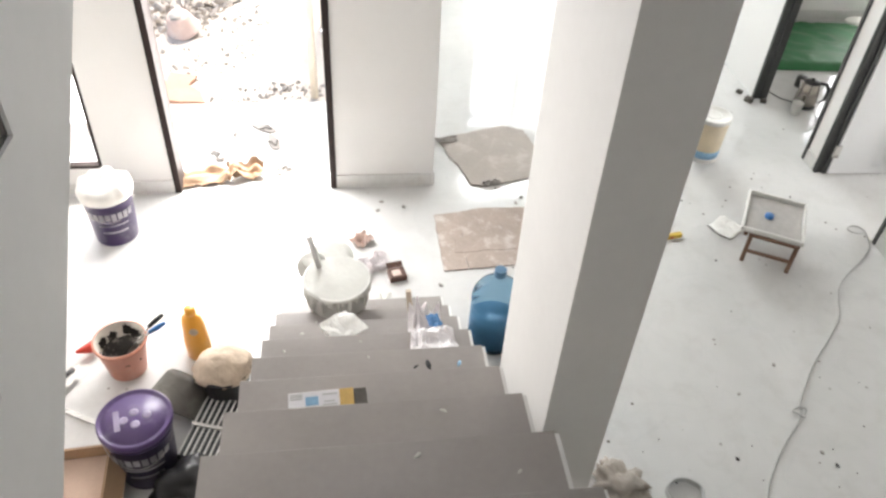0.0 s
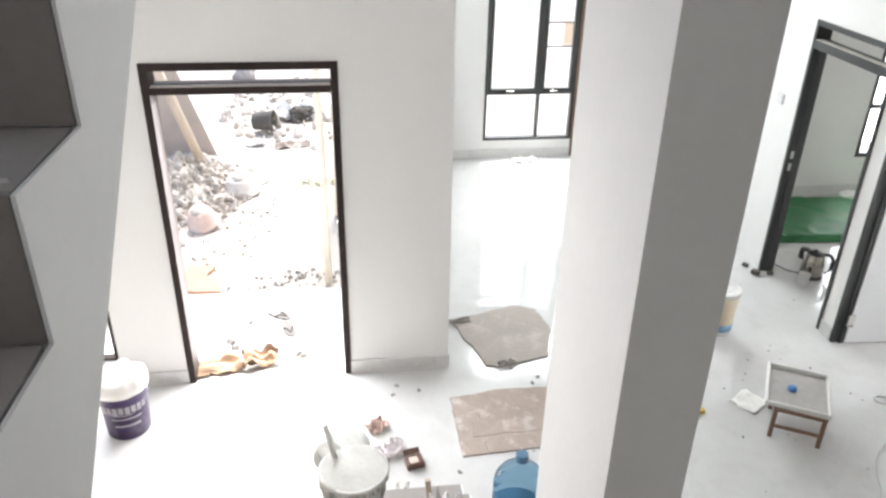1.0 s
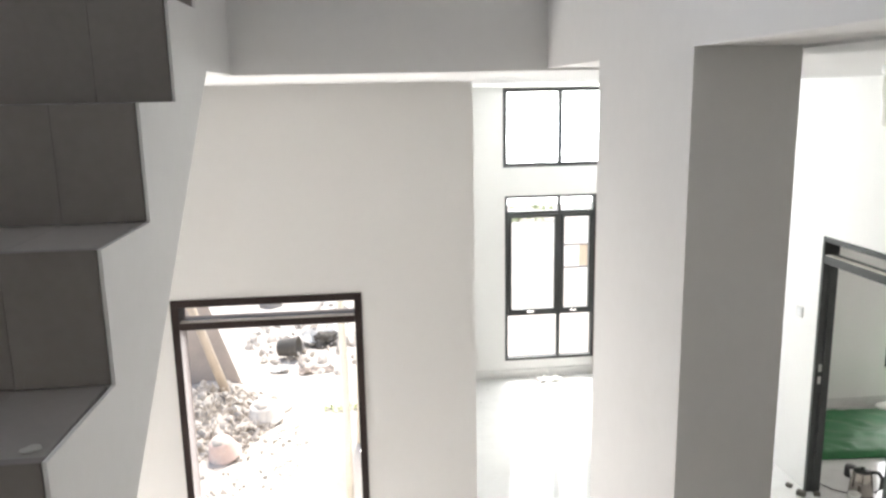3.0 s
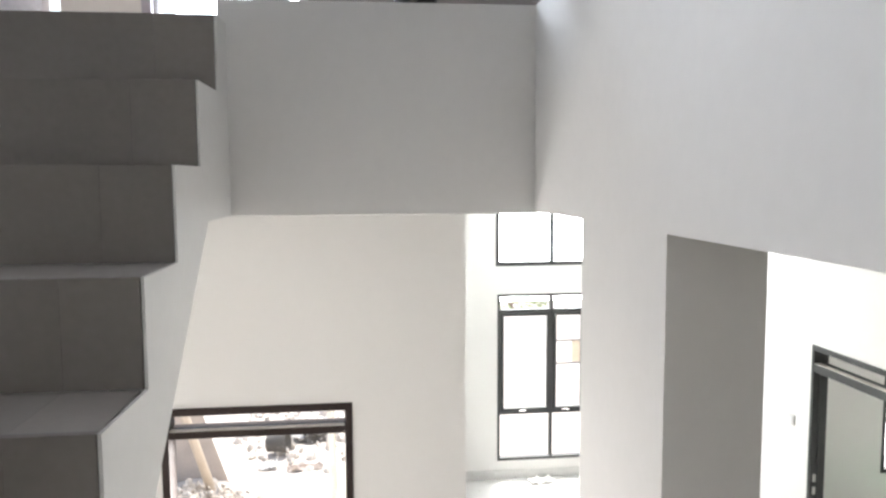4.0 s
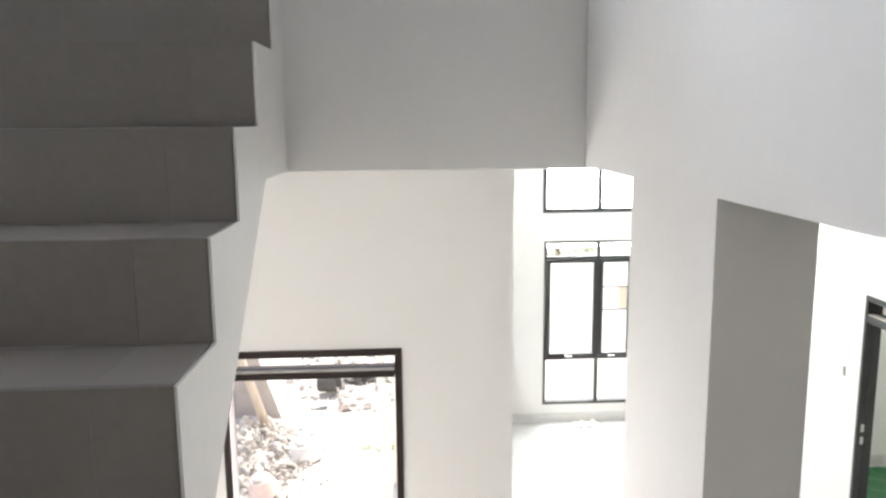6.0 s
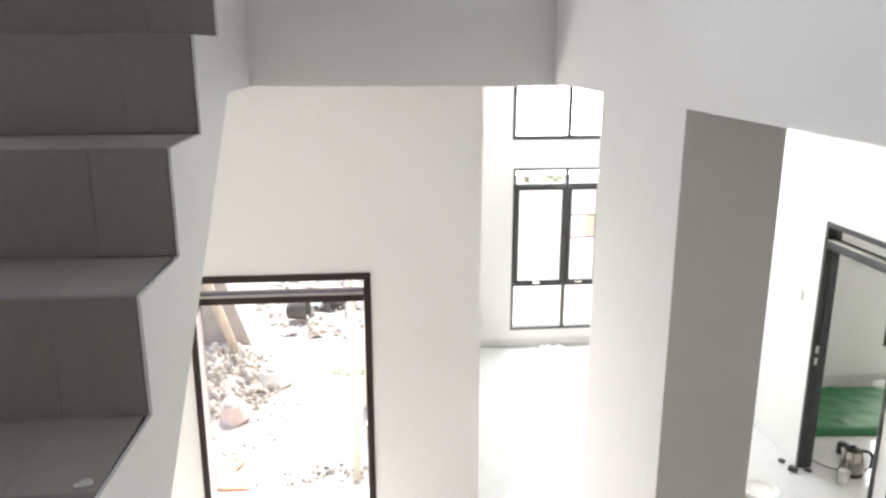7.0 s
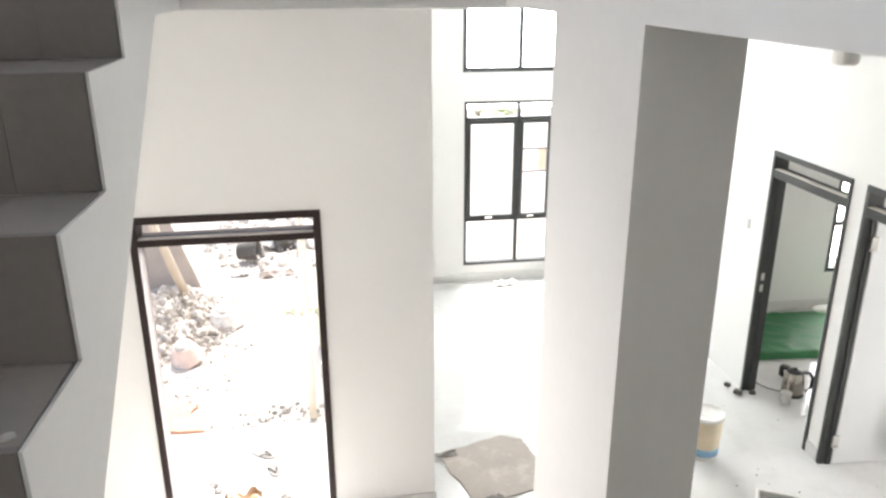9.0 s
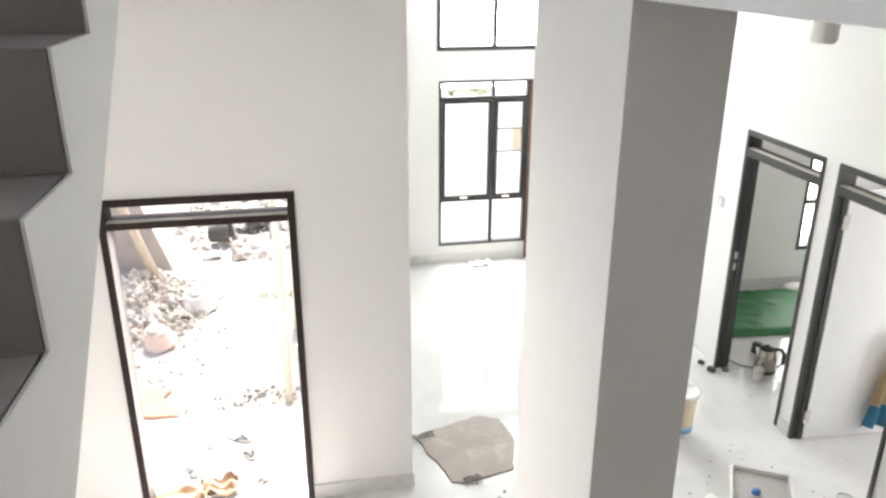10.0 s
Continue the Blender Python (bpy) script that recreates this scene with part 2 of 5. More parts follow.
# Near-white base: the posts' overexposed brightness is put into the colour.
M_PALE_POST = shader("overexposed_timber_tone", (0.88, 0.80, 0.66), 0.85, vary=0.12, scale=6, fine=60, bump=0.2)
M_MAUVE = shader("mauve_grey_frame", (0.36, 0.32, 0.335), 0.5, vary=0.1, scale=6, fine=50, bump=0.03)
M_PAPER = shader("white_paper", (0.81, 0.80, 0.77), 0.8, vary=0.06, scale=12, fine=60, bump=0.2)
M_BLUE = shader("blue_plastic", (0.05, 0.20, 0.52), 0.4, vary=0.1, scale=8, fine=40, bump=0.03)
M_RED = shader("red_plastic", (0.62, 0.05, 0.03), 0.4, vary=0.1, scale=8, fine=40, bump=0.03)
M_REDPACK = shader("dark_red_pack", (0.11, 0.055, 0.04), 0.45, vary=0.5, scale=30, fine=90, bump=0.1)
M_PINKPACK = shader("crumpled_pink_wrapper", (0.66, 0.51, 0.45), 0.45, vary=0.3, scale=25, fine=90, bump=0.2)
M_YELLOW = shader("yellow_plastic", (0.72, 0.50, 0.06), 0.4, vary=0.1, scale=8, fine=40, bump=0.03)
M_GREEN = shader("green_vinyl", (0.018, 0.150, 0.045), 0.54, vary=0.12, scale=6, fine=40, bump=0.06)
M_WOOD = shader("brown_wood", (0.20, 0.115, 0.075), 0.6, vary=0.2, scale=9, fine=80, bump=0.15)
M_POLE = shader("pale_timber", (0.58, 0.485, 0.38), 0.8, vary=0.2, scale=5, fine=60, bump=0.2)
M_TOWEL = shader("beige_terry", (0.60, 0.46, 0.27), 0.95, vary=0.1, scale=10, fine=200, bump=0.5, sheen=0.4)
M_TOWEL_BLUE = shader("blue_terry", (0.06, 0.26, 0.42), 0.95, vary=0.1, scale=10, fine=200, bump=0.5, sheen=0.4)
M_CABLE = shader("grey_cable", (0.50, 0.50, 0.49), 0.6, vary=0.1, scale=8, fine=40, bump=0.05)
M_CLOTH = shader("dirty_pale_cloth", (0.43, 0.39, 0.345), 0.95, vary=0.2, scale=9, fine=120, bump=0.5, dirt=(0.22, 0.16, 0.12), dirt_amount=0.7, dirt_scale=12)
M_DIRT = shader("pale_dry_soil", (0.47, 0.43, 0.385), 0.95, vary=0.2, scale=1.5, fine=30, bump=0.6, dirt=(0.40, 0.35, 0.31), dirt_amount=0.5, dirt_scale=1.2)
M_PORCH = shader("dusty_porch_tile", (0.78, 0.765, 0.735), 0.5, vary=0.08, scale=3, fine=30, bump=0.05)
M_RUBBLE = shader("broken_rubble", (0.52, 0.475, 0.425), 0.95, vary=0.4, scale=8, fine=50, bump=0.5)
M_YARD = shader("yard_wall_plaster", (0.66, 0.64, 0.61), 0.9, vary=0.08, scale=1.5, fine=30, bump=0.2)
M_PLY = shader("weathered_plywood", (0.46, 0.395, 0.345), 0.85, vary=0.2, scale=3, fine=50, bump=0.2)
M_GREENTAG = shader("bright_green_print", (0.05, 0.42, 0.16), 0.4, vary=0.25, scale=40, fine=90, bump=0.0)
M_BUSH = shader("pale_yellow_green_leaves", (0.44, 0.50, 0.27), 0.6, vary=0.25, scale=15, fine=60, bump=0.1)
M_BOTTLE = glass("blue_polycarbonate", (0.28, 0.46, 0.61), 0.12)
M_BOTTLE.node_tree.nodes["Principled BSDF"].inputs["IOR"].default_value = 1.12
M_WATER_BLUE = shader("blue_bottle_lower", (0.16, 0.275, 0.37), 0.15, vary=0.1, scale=8, fine=40, bump=0.02)
M_FILM = shader("milky_film", (0.80, 0.755, 0.765), 0.26, vary=0.08, scale=14, fine=60, bump=0.2)
M_FILM.node_tree.nodes["Principled BSDF"].inputs["Transmission Weight"].default_value = 0.12
M_TOBACCO = shader("kettle_black", (0.02, 0.02, 0.022), 0.3, vary=0.1, scale=8, fine=40, bump=0.02)


# ---- builders ----
def link(name, bm, material, parent=None, label="", smooth=False):
    me = bpy.data.meshes.new(name)
    bmesh.ops.recalc_face_normals(bm, faces=bm.faces[:])
    bm.to_mesh(me)
    bm.free()
    for p in me.polygons:
        p.use_smooth = smooth
    me.materials.append(material)
    ob = new(name, me)
    if parent is not None:
        ob.parent = parent
    if label:
        ob["label"] = label
    return ob


def part(name, bm, material, parent, label="", smooth=False):
    return link(name, bm, material, parent, label, smooth)


def boxes(*spans, bevel=0.0, bm=None):
    """Boxes from (x0, x1, y0, y1, z0, z1)."""
    bm = bm or bmesh.new()
    for x0, x1, y0, y1, z0, z1 in spans:
        r = bmesh.ops.create_cube(bm, size=1.0, matrix=Matrix.LocRotScale(((x0 + x1) / 2, (y0 + y1) / 2, (z0 + z1) / 2), None, (x1 - x0, y1 - y0, z1 - z0)))
        if bevel:
            vs = set(r["verts"])
            es = [e for e in bm.edges if e.verts[0] in vs and e.verts[1] in vs]
            bmesh.ops.bevel(bm, geom=es, offset=bevel, segments=2, affect="EDGES", profile=0.5)
    return bm


def lathe(profile, steps=32, bm=None, at=(0, 0, 0), squash=1.0):
    """A turned form from (radius, height) pairs."""
    bm = bm or bmesh.new()
    rings = []
    for r, z in profile:
        rings.append([bm.verts.new((at[0] + r * math.cos(a), at[1] + squash * r * math.sin(a), at[2] + z)) for a in [2 * math.pi * k / steps for k in range(steps)]] if r > 1e-5 else [bm.verts.new((at[0], at[1], at[2] + z))])
    for a, b in zip(rings, rings[1:]):
        for k in range(steps):
            j = (k + 1) % steps
            if len(a) == 1 and len(b) > 1:
                bm.faces.new((a[0], b[k], b[j]))
            elif len(b) == 1 and len(a) > 1:
                bm.faces.new((a[k], a[j], b[0]))
            elif len(a) > 1:
                bm.faces.new((a[k], a[j], b[j], b[k]))
    return bm


def tube(points, r, sides=8, bm=None, smooth=True):
    """A round bar along points."""
    bm = bm or bmesh.new()
    pts = [Vector(p) for p in points]
    rings = []
    for i, p in enumerate(pts):
        d = (pts[min(i + 1, len(pts) - 1)] - pts[max(i - 1, 0)]).normalized()
        side = d.cross(Vector((0, 0, 1)) if abs(d.z) < 0.9 else Vector((1, 0, 0))).normalized()
        up = side.cross(d)
        rr = r[i] if isinstance(r, (list, tuple)) else r
        rings.append([bm.verts.new(p + rr * (math.cos(a) * side + math.sin(a) * up)) for a in [2 * math.pi * k / sides for k in range(sides)]])
    for a, b in zip(rings, rings[1:]):
        for k in range(sides):
            bm.faces.new((a[k], a[(k + 1) % sides], b[(k + 1) % sides], b[k]))
    bm.faces.new(rings[0]), bm.faces.new(rings[-1])
    return bm


def prism(poly, x0, x1, axis="x", bm=None):
    """A flat outline pushed along an axis; for "x" the outline is (y, z), for "z" it is (x, y)."""
    bm = bm or bmesh.new()
    at = (lambda v, p: (v, p[0], p[1])) if axis == "x" else (lambda v, p: (p[0], p[1], v))
    a, b = [bm.verts.new(at(x0, p)) for p in poly], [bm.verts.new(at(x1, p)) for p in poly]
    bm.faces.new(a), bm.faces.new(b)
    for k in range(len(poly)):
        j = (k + 1) % len(poly)
        bm.faces.new((a[k], a[j], b[j], b[k]))
    return bm


def lump(sx, sy, sz, seed, rough=0.35, sub=3, flat=0.25, bm=None, at=(0, 0, 0), freq=1.6):
    """A crumpled or broken clod that sits on z = 0."""
    bm = bm or bmesh.new()
    r = bmesh.ops.create_icosphere(bm, subdivisions=sub, radius=1.0)
    for v in r["verts"]:
        n = noise.noise(v.co * freq + Vector((seed * 7.3, seed * 3.1, seed))) + 0.5 * noise.noise(v.co * freq * 2.7 + Vector((seed, 0, 5)))
        c = v.co * (1 + rough * n)
        c.z = max(c.z, -flat) + flat
        v.co = Vector((c.x * sx + at[0], c.y * sy + at[1], c.z * sz / (1 + flat) + at[2]))
    return bm


def crumple(sx, sy, height, seed, n=16, bm=None, thick=0.004, fold=4.0, creased=False):
    """A crumpled sheet of paper, film or cloth lying on z = 0, with a thickness; creased: with sharp ridges."""
    bm = bm or bmesh.new()
    grid = []
    for i in range(n + 1):
        row = []
        for j in range(n + 1):
            u, v = i / n - 0.5, j / n - 0.5
            p = Vector((u * fold, v * fold, seed * 2.7))
            wob = 0.12 * noise.noise(p * 1.3 + Vector((9, 2, 1)))
            if creased:
                z = height * (max(0.0, 0.75 - 2.2 * abs(noise.noise(p))) + 0.45 * max(0.0, 0.7 - 2.0 * abs(noise.noise(p * 2.3 + Vector((3, 1, 7))))))
            else:
                z = height * abs(noise.noise(p)) * 1.6 + height * 0.35 * abs(noise.noise(p * 2.7))
            row.append(bm.verts.new((sx * (u + wob), sy * (v + 0.12 * noise.noise(p * 1.1)), z + 0.002)))
        grid.append(row)
    for i in range(n):
        for j in range(n):
            bm.faces.new((grid[i][j], grid[i + 1][j], grid[i + 1][j + 1], grid[i][j + 1]))
    ex = bmesh.ops.extrude_face_region(bm, geom=bm.faces[:])
    for v in ex["geom"]:
        if isinstance(v, bmesh.types.BMVert):
            v.co.z += thick
    return bm


def thing(name, at, label, category, turn=0.0, group=""):
    ob = new(name)
    ob.matrix_world = pose(*at, 0, 0, turn)
    ob.empty_display_size = 0.05
    return tagged(ob, label, category, group)


def slab_grid(name, a0, a1, z0, z1, t0, t1, holes, along, material, label):
    """One closed mesh for a wall with openings: runs from a0 to a1 along an axis, t0 to t1 thick."""
    us, zs = sorted({a0, a1, *[v for h in holes for v in h[:2]]}), sorted({z0, z1, *[v for h in holes for v in h[2:]]})
    full = {(i, j): not any(h[0] < (us[i] + us[i + 1]) / 2 < h[1] and h[2] < (zs[j] + zs[j + 1]) / 2 < h[3] for h in holes) for i in range(len(us) - 1) for j in range(len(zs) - 1)}
    bm, made = bmesh.new(), {}

    def v(i, j, t):
        if (i, j, t) not in made:
            th = t1 if t else t0
            made[i, j, t] = bm.verts.new((us[i], th, zs[j]) if along == "x" else (th, us[i], zs[j]))
        return made[i, j, t]

    for (i, j), solid in full.items():
        if not solid:
            continue
        bm.faces.new((v(i, j, 0), v(i + 1, j, 0), v(i + 1, j + 1, 0), v(i, j + 1, 0)))
        bm.faces.new((v(i, j, 1), v(i, j + 1, 1), v(i + 1, j + 1, 1), v(i + 1, j, 1)))
        for di, dj, p, q in ((-1, 0, (i, j), (i, j + 1)), (1, 0, (i + 1, j), (i + 1, j + 1)), (0, -1, (i, j), (i + 1, j)), (0, 1, (i, j + 1), (i + 1, j + 1))):
            if not full.get((i + di, j + dj), False):
                bm.faces.new((v(*p, 0), v(*q, 0), v(*q, 1), v(*p, 1)))
    return tagged(link(name, bm, material), label, "wall", kind="structure")


def wall_y(name, y0, y1, x0, x1, z0, z1, holes=(), material=None, label="plain white painted masonry wall"):
    return slab_grid(name, x0, x1, z0, z1, y0, y1, list(holes), "x", material or M_WALL, label)


def wall_x(name, x0, x1, y0, y1, z0, z1, holes=(), material=None, label="plain white painted masonry wall"):
    return slab_grid(name, y0, y1, z0, z1, x0, x1, list(holes), "y", material or M_WALL, label)


# ---- structure ----
CEIL, UP = 3.257, 3.806
tagged(link("ground", boxes((-60, 60, 4.751, 120, -0.4, -0.14), (-60, -2.001, -60, 4.75, -0.4, -0.14), (6.551, 60, -60, 4.75, -0.4, -0.14), (-2, 0.599, -60, -1.351, -0.4, -0.14), (3.604, 6.55, -60, -1.351, -0.4, -0.14), (0.599, 3.604, -60, -4.151, -0.4, -0.14)), M_DIRT), "pale trodden building-site soil round the house", "ground", kind="structure")
tagged(link("floor", boxes((-2.0, 6.55, -1.35, 4.75, -0.25, 0.0), (0.51, 6.55, 4.75, 8.662, -0.25, 0.0), (0.60, 3.603, -4.15, -1.35, -0.25, 0.0)), M_FLOOR), "polished white marbled tile floor with dust and specks", "floor", kind="structure")
tagged(link("porch", boxes((-1.75, 0.505, 4.755, 5.76, -0.25, -0.015), bevel=0.006), M_PORCH), "dusty pale tiled porch outside the open door", "porch", kind="structure")

D_X0, D_X1, D_H = -1.046, 0.008, 2.10
wall_y("wall_entrance", 4.60, 4.75, -1.85, 0.66, 0.0, CEIL, [(D_X0, D_X1, 0.0, D_H), (-1.80, -1.458, 0.205, 2.10)], label="tall white painted wall with the entrance doorway")
wall_x("wall_passage", 0.51, 0.66, 4.75, 8.662, 0.0, CEIL)
W_Y = 8.512
wall_y("wall_front", W_Y, W_Y + 0.15, 0.66, 3.493, 0.0, CEIL, [(1.577, 2.60, 0.205, 2.09), (2.60, 3.44, 0.0, 2.09), (1.557, 3.44, 2.40, 3.245)], label="white painted front wall with black-framed windows")
wall_x("wall_rooms", 3.493, 3.603, -4.15, 8.662, 0.0, CEIL, [(4.772, 5.695, 0.0, 2.09), (3.785, 4.630, 0.0, 2.09)], label="white painted wall with two dark-framed bedroom doorways")
wall_y("wall_bedroom_back", 7.19, 7.34, 3.603, 6.40, 0.0, CEIL, [(5.22, 6.28, 0.40, 1.60)], label="white painted bedroom wall with a window")
wall_y("wall_partition", 4.63, 4.72, 3.603, 6.40, 0.0, CEIL)
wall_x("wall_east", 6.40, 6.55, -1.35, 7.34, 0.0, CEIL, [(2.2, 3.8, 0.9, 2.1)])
wall_x("wall_west", -2.0, -1.85, -1.35, 4.75, 0.0, 6.6)
wall_y("wall_rear", -1.35, -1.2, -1.85, 0.60, 0.0, 6.6, (), M_WALL_BOUNCE, "plain unseen rear wall, cream to warm bounced light")
wall_y("wall_rear_upstairs", -1.35, -1.2, 0.60, 6.40, UP, 6.6)
# Unseen end set far back so less light bounces onto the pier.
wall_y("wall_rear_room", -4.15, -4.0, 0.60, 3.493, 0.0, CEIL, (), M_WALL_BOUNCE, "plain unseen rear wall, cream to warm bounced light")
wall_x("wall_rear_side", 0.60, 0.75, -4.0, -1.2, 0.0, CEIL, (), M_WALL_BOUNCE, "plain unseen rear wall, cream to warm bounced light")
wall_y("wall_rear_bedrooms", -1.35, -1.2, 3.603, 6.40, 0.0, CEIL)
wall_y("wall_bedroom_side", 1.2, 1.3, 3.603, 6.40, 0.0, CEIL)

# the wall beside the stairs: pier below, solid upstand above
pier = prism([(-1.2, 3.262), (1.63, 3.262), (1.63, 0.0), (2.138, 0.0), (2.138, 3.262), (2.635, 3.262), (2.635, 3.879), (-1.2, 3.879)], 0.592, 0.783)
tagged(link("wall_stair_pier", pier, M_WALL_COOL), "white plastered pier and solid balustrade wall beside the stairs", "wall", kind="structure")
tagged(link("wall_stair_beam", boxes((-0.343, 0.787, 2.6365, 2.79, CEIL - 0.003, 3.879), bevel=0.003), M_WALL_COOL), "grey-white plastered landing beam above the stairwell", "beam", kind="structure")
tagged(link("ceiling", boxes((-1.85, -0.345, 2.66, 4.6, CEIL, UP - 0.02), (-0.345, 0.788, 2.79, 4.6, CEIL, UP - 0.02), (0.51, 0.788, 4.6, 8.512, CEIL, UP - 0.02), (0.788, 6.40, -1.2, 8.512, CEIL, UP - 0.02), (0.60, 3.603, -4.15, -1.201, CEIL, UP - 0.02)), M_CEIL), "white painted flat ceiling slab", "ceiling", kind="structure")
tagged(link("floor_upstairs", boxes((-1.85, -0.345, 2.67, 4.6, UP - 0.02, UP), (-0.345, 0.788, 2.79, 4.6, UP - 0.02, UP), (0.789, 6.40, -1.2, 8.66, UP - 0.02, UP)), M_RAW), "bare cement floor upstairs", "floor", kind="structure")
wall_y("wall_upstairs_front", 4.6, 4.75, -1.85, 6.40, UP, 6.6, [(-1.63, -1.45, UP, 5.9), (-1.02, -0.19, 3.92, 5.9)], M_RAW, "raw grey cement wall upstairs with a window")
# Added panel; its raised tone stands for light on this end of the wall.
wall_y("wall_upstairs_reveal", 4.50, 4.598, -1.85, -1.515, UP, 6.6, (), M_MOTTLED, "mottled plaster with a lit tone put in, beside the upstairs opening")
wall_x("wall_upstairs_side", 6.40, 6.55, -1.35, 4.75, CEIL, 6.6, (), M_RAW, "raw grey cement wall upstairs")
tagged(link("ceiling_upstairs", boxes((-2.0, 6.55, -1.35, 4.75, 6.6, 6.75)), M_CEIL), "plain white ceiling upstairs", "ceiling", kind="structure")


def skirting(name, spans):
    ob = new(name)
    tagged(ob, "dusty grey tile skirting along the wall foot", "skirting", kind="structure")
    for x0, x1, y0, y1 in spans:
        long_x = x1 - x0 > y1 - y0
        a, b = (x0, x1) if long_x else (y0, y1)
        n = max(1, round((b - a) / 0.6))
        for k in range(n):
            c, d = a + (b - a) * k / n + 0.001, a + (b - a) * (k + 1) / n - 0.001
            bm = boxes((c, d, y0, y1, 0.0, 0.10) if long_x else (x0, x1, c, d, 0.0, 0.10), bevel=0.002)
            part("skirting_tile", bm, M_SKIRT, ob)
    return ob


skirting("baseboard", [(0.008, 0.655, 4.588, 4.6), (-1.85, D_X0, 4.588, 4.6), (0.672, 1.55, 8.50, 8.512), (1.55, 2.59, 8.50, 8.512), (0.66, 0.672, 4.6, 8.50),
                       (3.481, 3.493, 4.635, 4.767), (3.481, 3.493, -1.2, 3.78), (3.643, 6.40, 7.178, 7.19), (3.645, 6.40, 4.72, 4.732)])


def door_frame(name, width, height, depth, bar, material, label, transom=(1.885, 1.948), jamb=None):
    """Jambs, head and transom bar with a glass light above; runs along x from 0, wall thickness along y."""
    ob = new(name)
    tagged(ob, label, "door frame", kind="structure")
    y0, y1 = -0.012, depth
    jamb = jamb or bar
    for x0 in (0.0, width - jamb):
        part("jamb", boxes((x0, x0 + jamb, y0, y1, 0.0, height - bar), bevel=0.003), material, ob)
        xs = jamb if x0 == 0.0 else width - jamb - 0.014
        if name != "door_frame_1":
            part("door_stop", boxes((xs, xs + 0.014, 0.04, 0.075, 0.0, transom[0]), bevel=0.002), material, ob)
    part("head", boxes((0, width, y0, y1, height - bar, height), bevel=0.003), material, ob)
    part("transom_bar", boxes((jamb + 0.001, width - jamb - 0.001, y0 + 0.001, y1 - 0.005, *transom), bevel=0.004), material, ob)
    part("dust_layer", boxes((jamb + 0.003, width - jamb - 0.003, y0 + 0.006, 0.044, transom[1], transom[1] + 0.003)), M_DUSTY_GREY, ob, "pale plaster dust on the bar")
    g = part("transom_pane", boxes((jamb, width - jamb, 0.045, 0.051, transom[1], height - bar)), M_GLASS, ob)
    g.visible_shadow = False
    return ob


fr = door_frame("door_frame_1", D_X1 - D_X0, D_H, 0.15, 0.042, M_FRAME_BROWN, "dark brown aluminium frame of the open entrance doorway", transom=(1.927, 1.968))
fr.matrix_world = pose(D_X0, 4.6, 0)
part("strike_plate", boxes((D_X1 - D_X0 - 0.046, D_X1 - D_X0 - 0.0405, 0.01, 0.035, 0.98, 1.12)), M_STEEL, fr)
fr = door_frame("door_frame_2", 0.923, 2.09, 0.112, 0.040, M_FRAME_DARK, "dark grey aluminium frame of an open bedroom doorway", jamb=0.03)
fr.matrix_world = pose(3.493, 5.695, 0, 0, 0, -90)
for z in (0.95, 1.05):
    part("strike_plate", boxes((0.0305, 0.034, 0.015, 0.04, z - 0.03, z + 0.03)), M_STEEL, fr)
fr = door_frame("door_frame_3", 0.845, 2.09, 0.112, 0.040, M_FRAME_DARK, "dark grey aluminium frame of a second bedroom doorway", jamb=0.03)
fr.matrix_world = pose(3.493, 4.630, 0, 0, 0, -90)


def window(name, x0, x1, z0, z1, label, posts=(), bars=(), sashes=(), bar=0.030, depth=0.08, material=None):
    """A framed window along x; y from 0 into the wall."""
    material = material or M_FRAME_DARK
    ob = new(name)
    tagged(ob, label, "window", kind="structure")
    part("window_frame", boxes((x0, x0 + bar, 0, depth, z0, z1), (x1 - bar, x1, 0, depth, z0, z1), (x0 + bar, x1 - bar, 0, depth, z0, z0 + bar), (x0 + bar, x1 - bar, 0, depth, z1 - bar, z1)), material, ob)
    for x in posts:
        part("mullion", boxes((x - bar / 2, x + bar / 2, 0.002, depth - 0.002, z0 + bar, z1 - bar), bevel=0.003), material, ob)
    for z in bars:
        part("transom_bar", boxes((x0 + bar, x1 - bar, 0.004, depth - 0.004, z - bar / 2, z + bar / 2), bevel=0.003), material, ob)
    for a, b, c, d in sashes:
        w = 0.036
        part("sash", boxes((a, a + w, -0.008, 0.04, c, d), (b - w, b, -0.008, 0.04, c, d), (a + w, b - w, -0.008, 0.04, c, c + w), (a + w, b - w, -0.008, 0.04, d - w, d)), material, ob)
    xs, zs = [x0 + bar, *sorted(posts), x1 - bar], [z0 + bar, *sorted(bars), z1 - bar]
    for a, b in zip(xs, xs[1:]):
        for c, d in zip(zs, zs[1:]):
            g = part("pane", boxes((a, b, 0.045, 0.050, c, d)), M_GLASS, ob)
            g.visible_shadow = False
    return ob


w = window("window_1", 1.577, 2.598, 0.205, 2.09, "black aluminium window with two casements over fixed panes", (2.19,), (0.747, 1.90), [(1.614, 2.172, 0.767, 1.88), (2.208, 2.562, 0.767, 1.88)])
w.matrix_world = pose(0, W_Y, 0)
for x in (1.86, 2.35):
    part("handle", boxes((x - 0.04, x + 0.04, -0.03, -0.008, 0.77, 0.785), bevel=0.004), M_STEEL, w)
w = window("window_2", 1.557, 3.438, 2.402, 3.243, "black aluminium clerestory window under the ceiling", (2.19, 2.81), (), bar=0.045)
w.matrix_world = pose(0, W_Y, 0)
w = window("window_3", -1.80, -1.46, 0.205, 2.098, "slim dark window beside the entrance doorway", (), (1.93,), bar=0.02, depth=0.052, material=M_FRAME_BROWN)
w.matrix_world = pose(0, 4.6, 0)
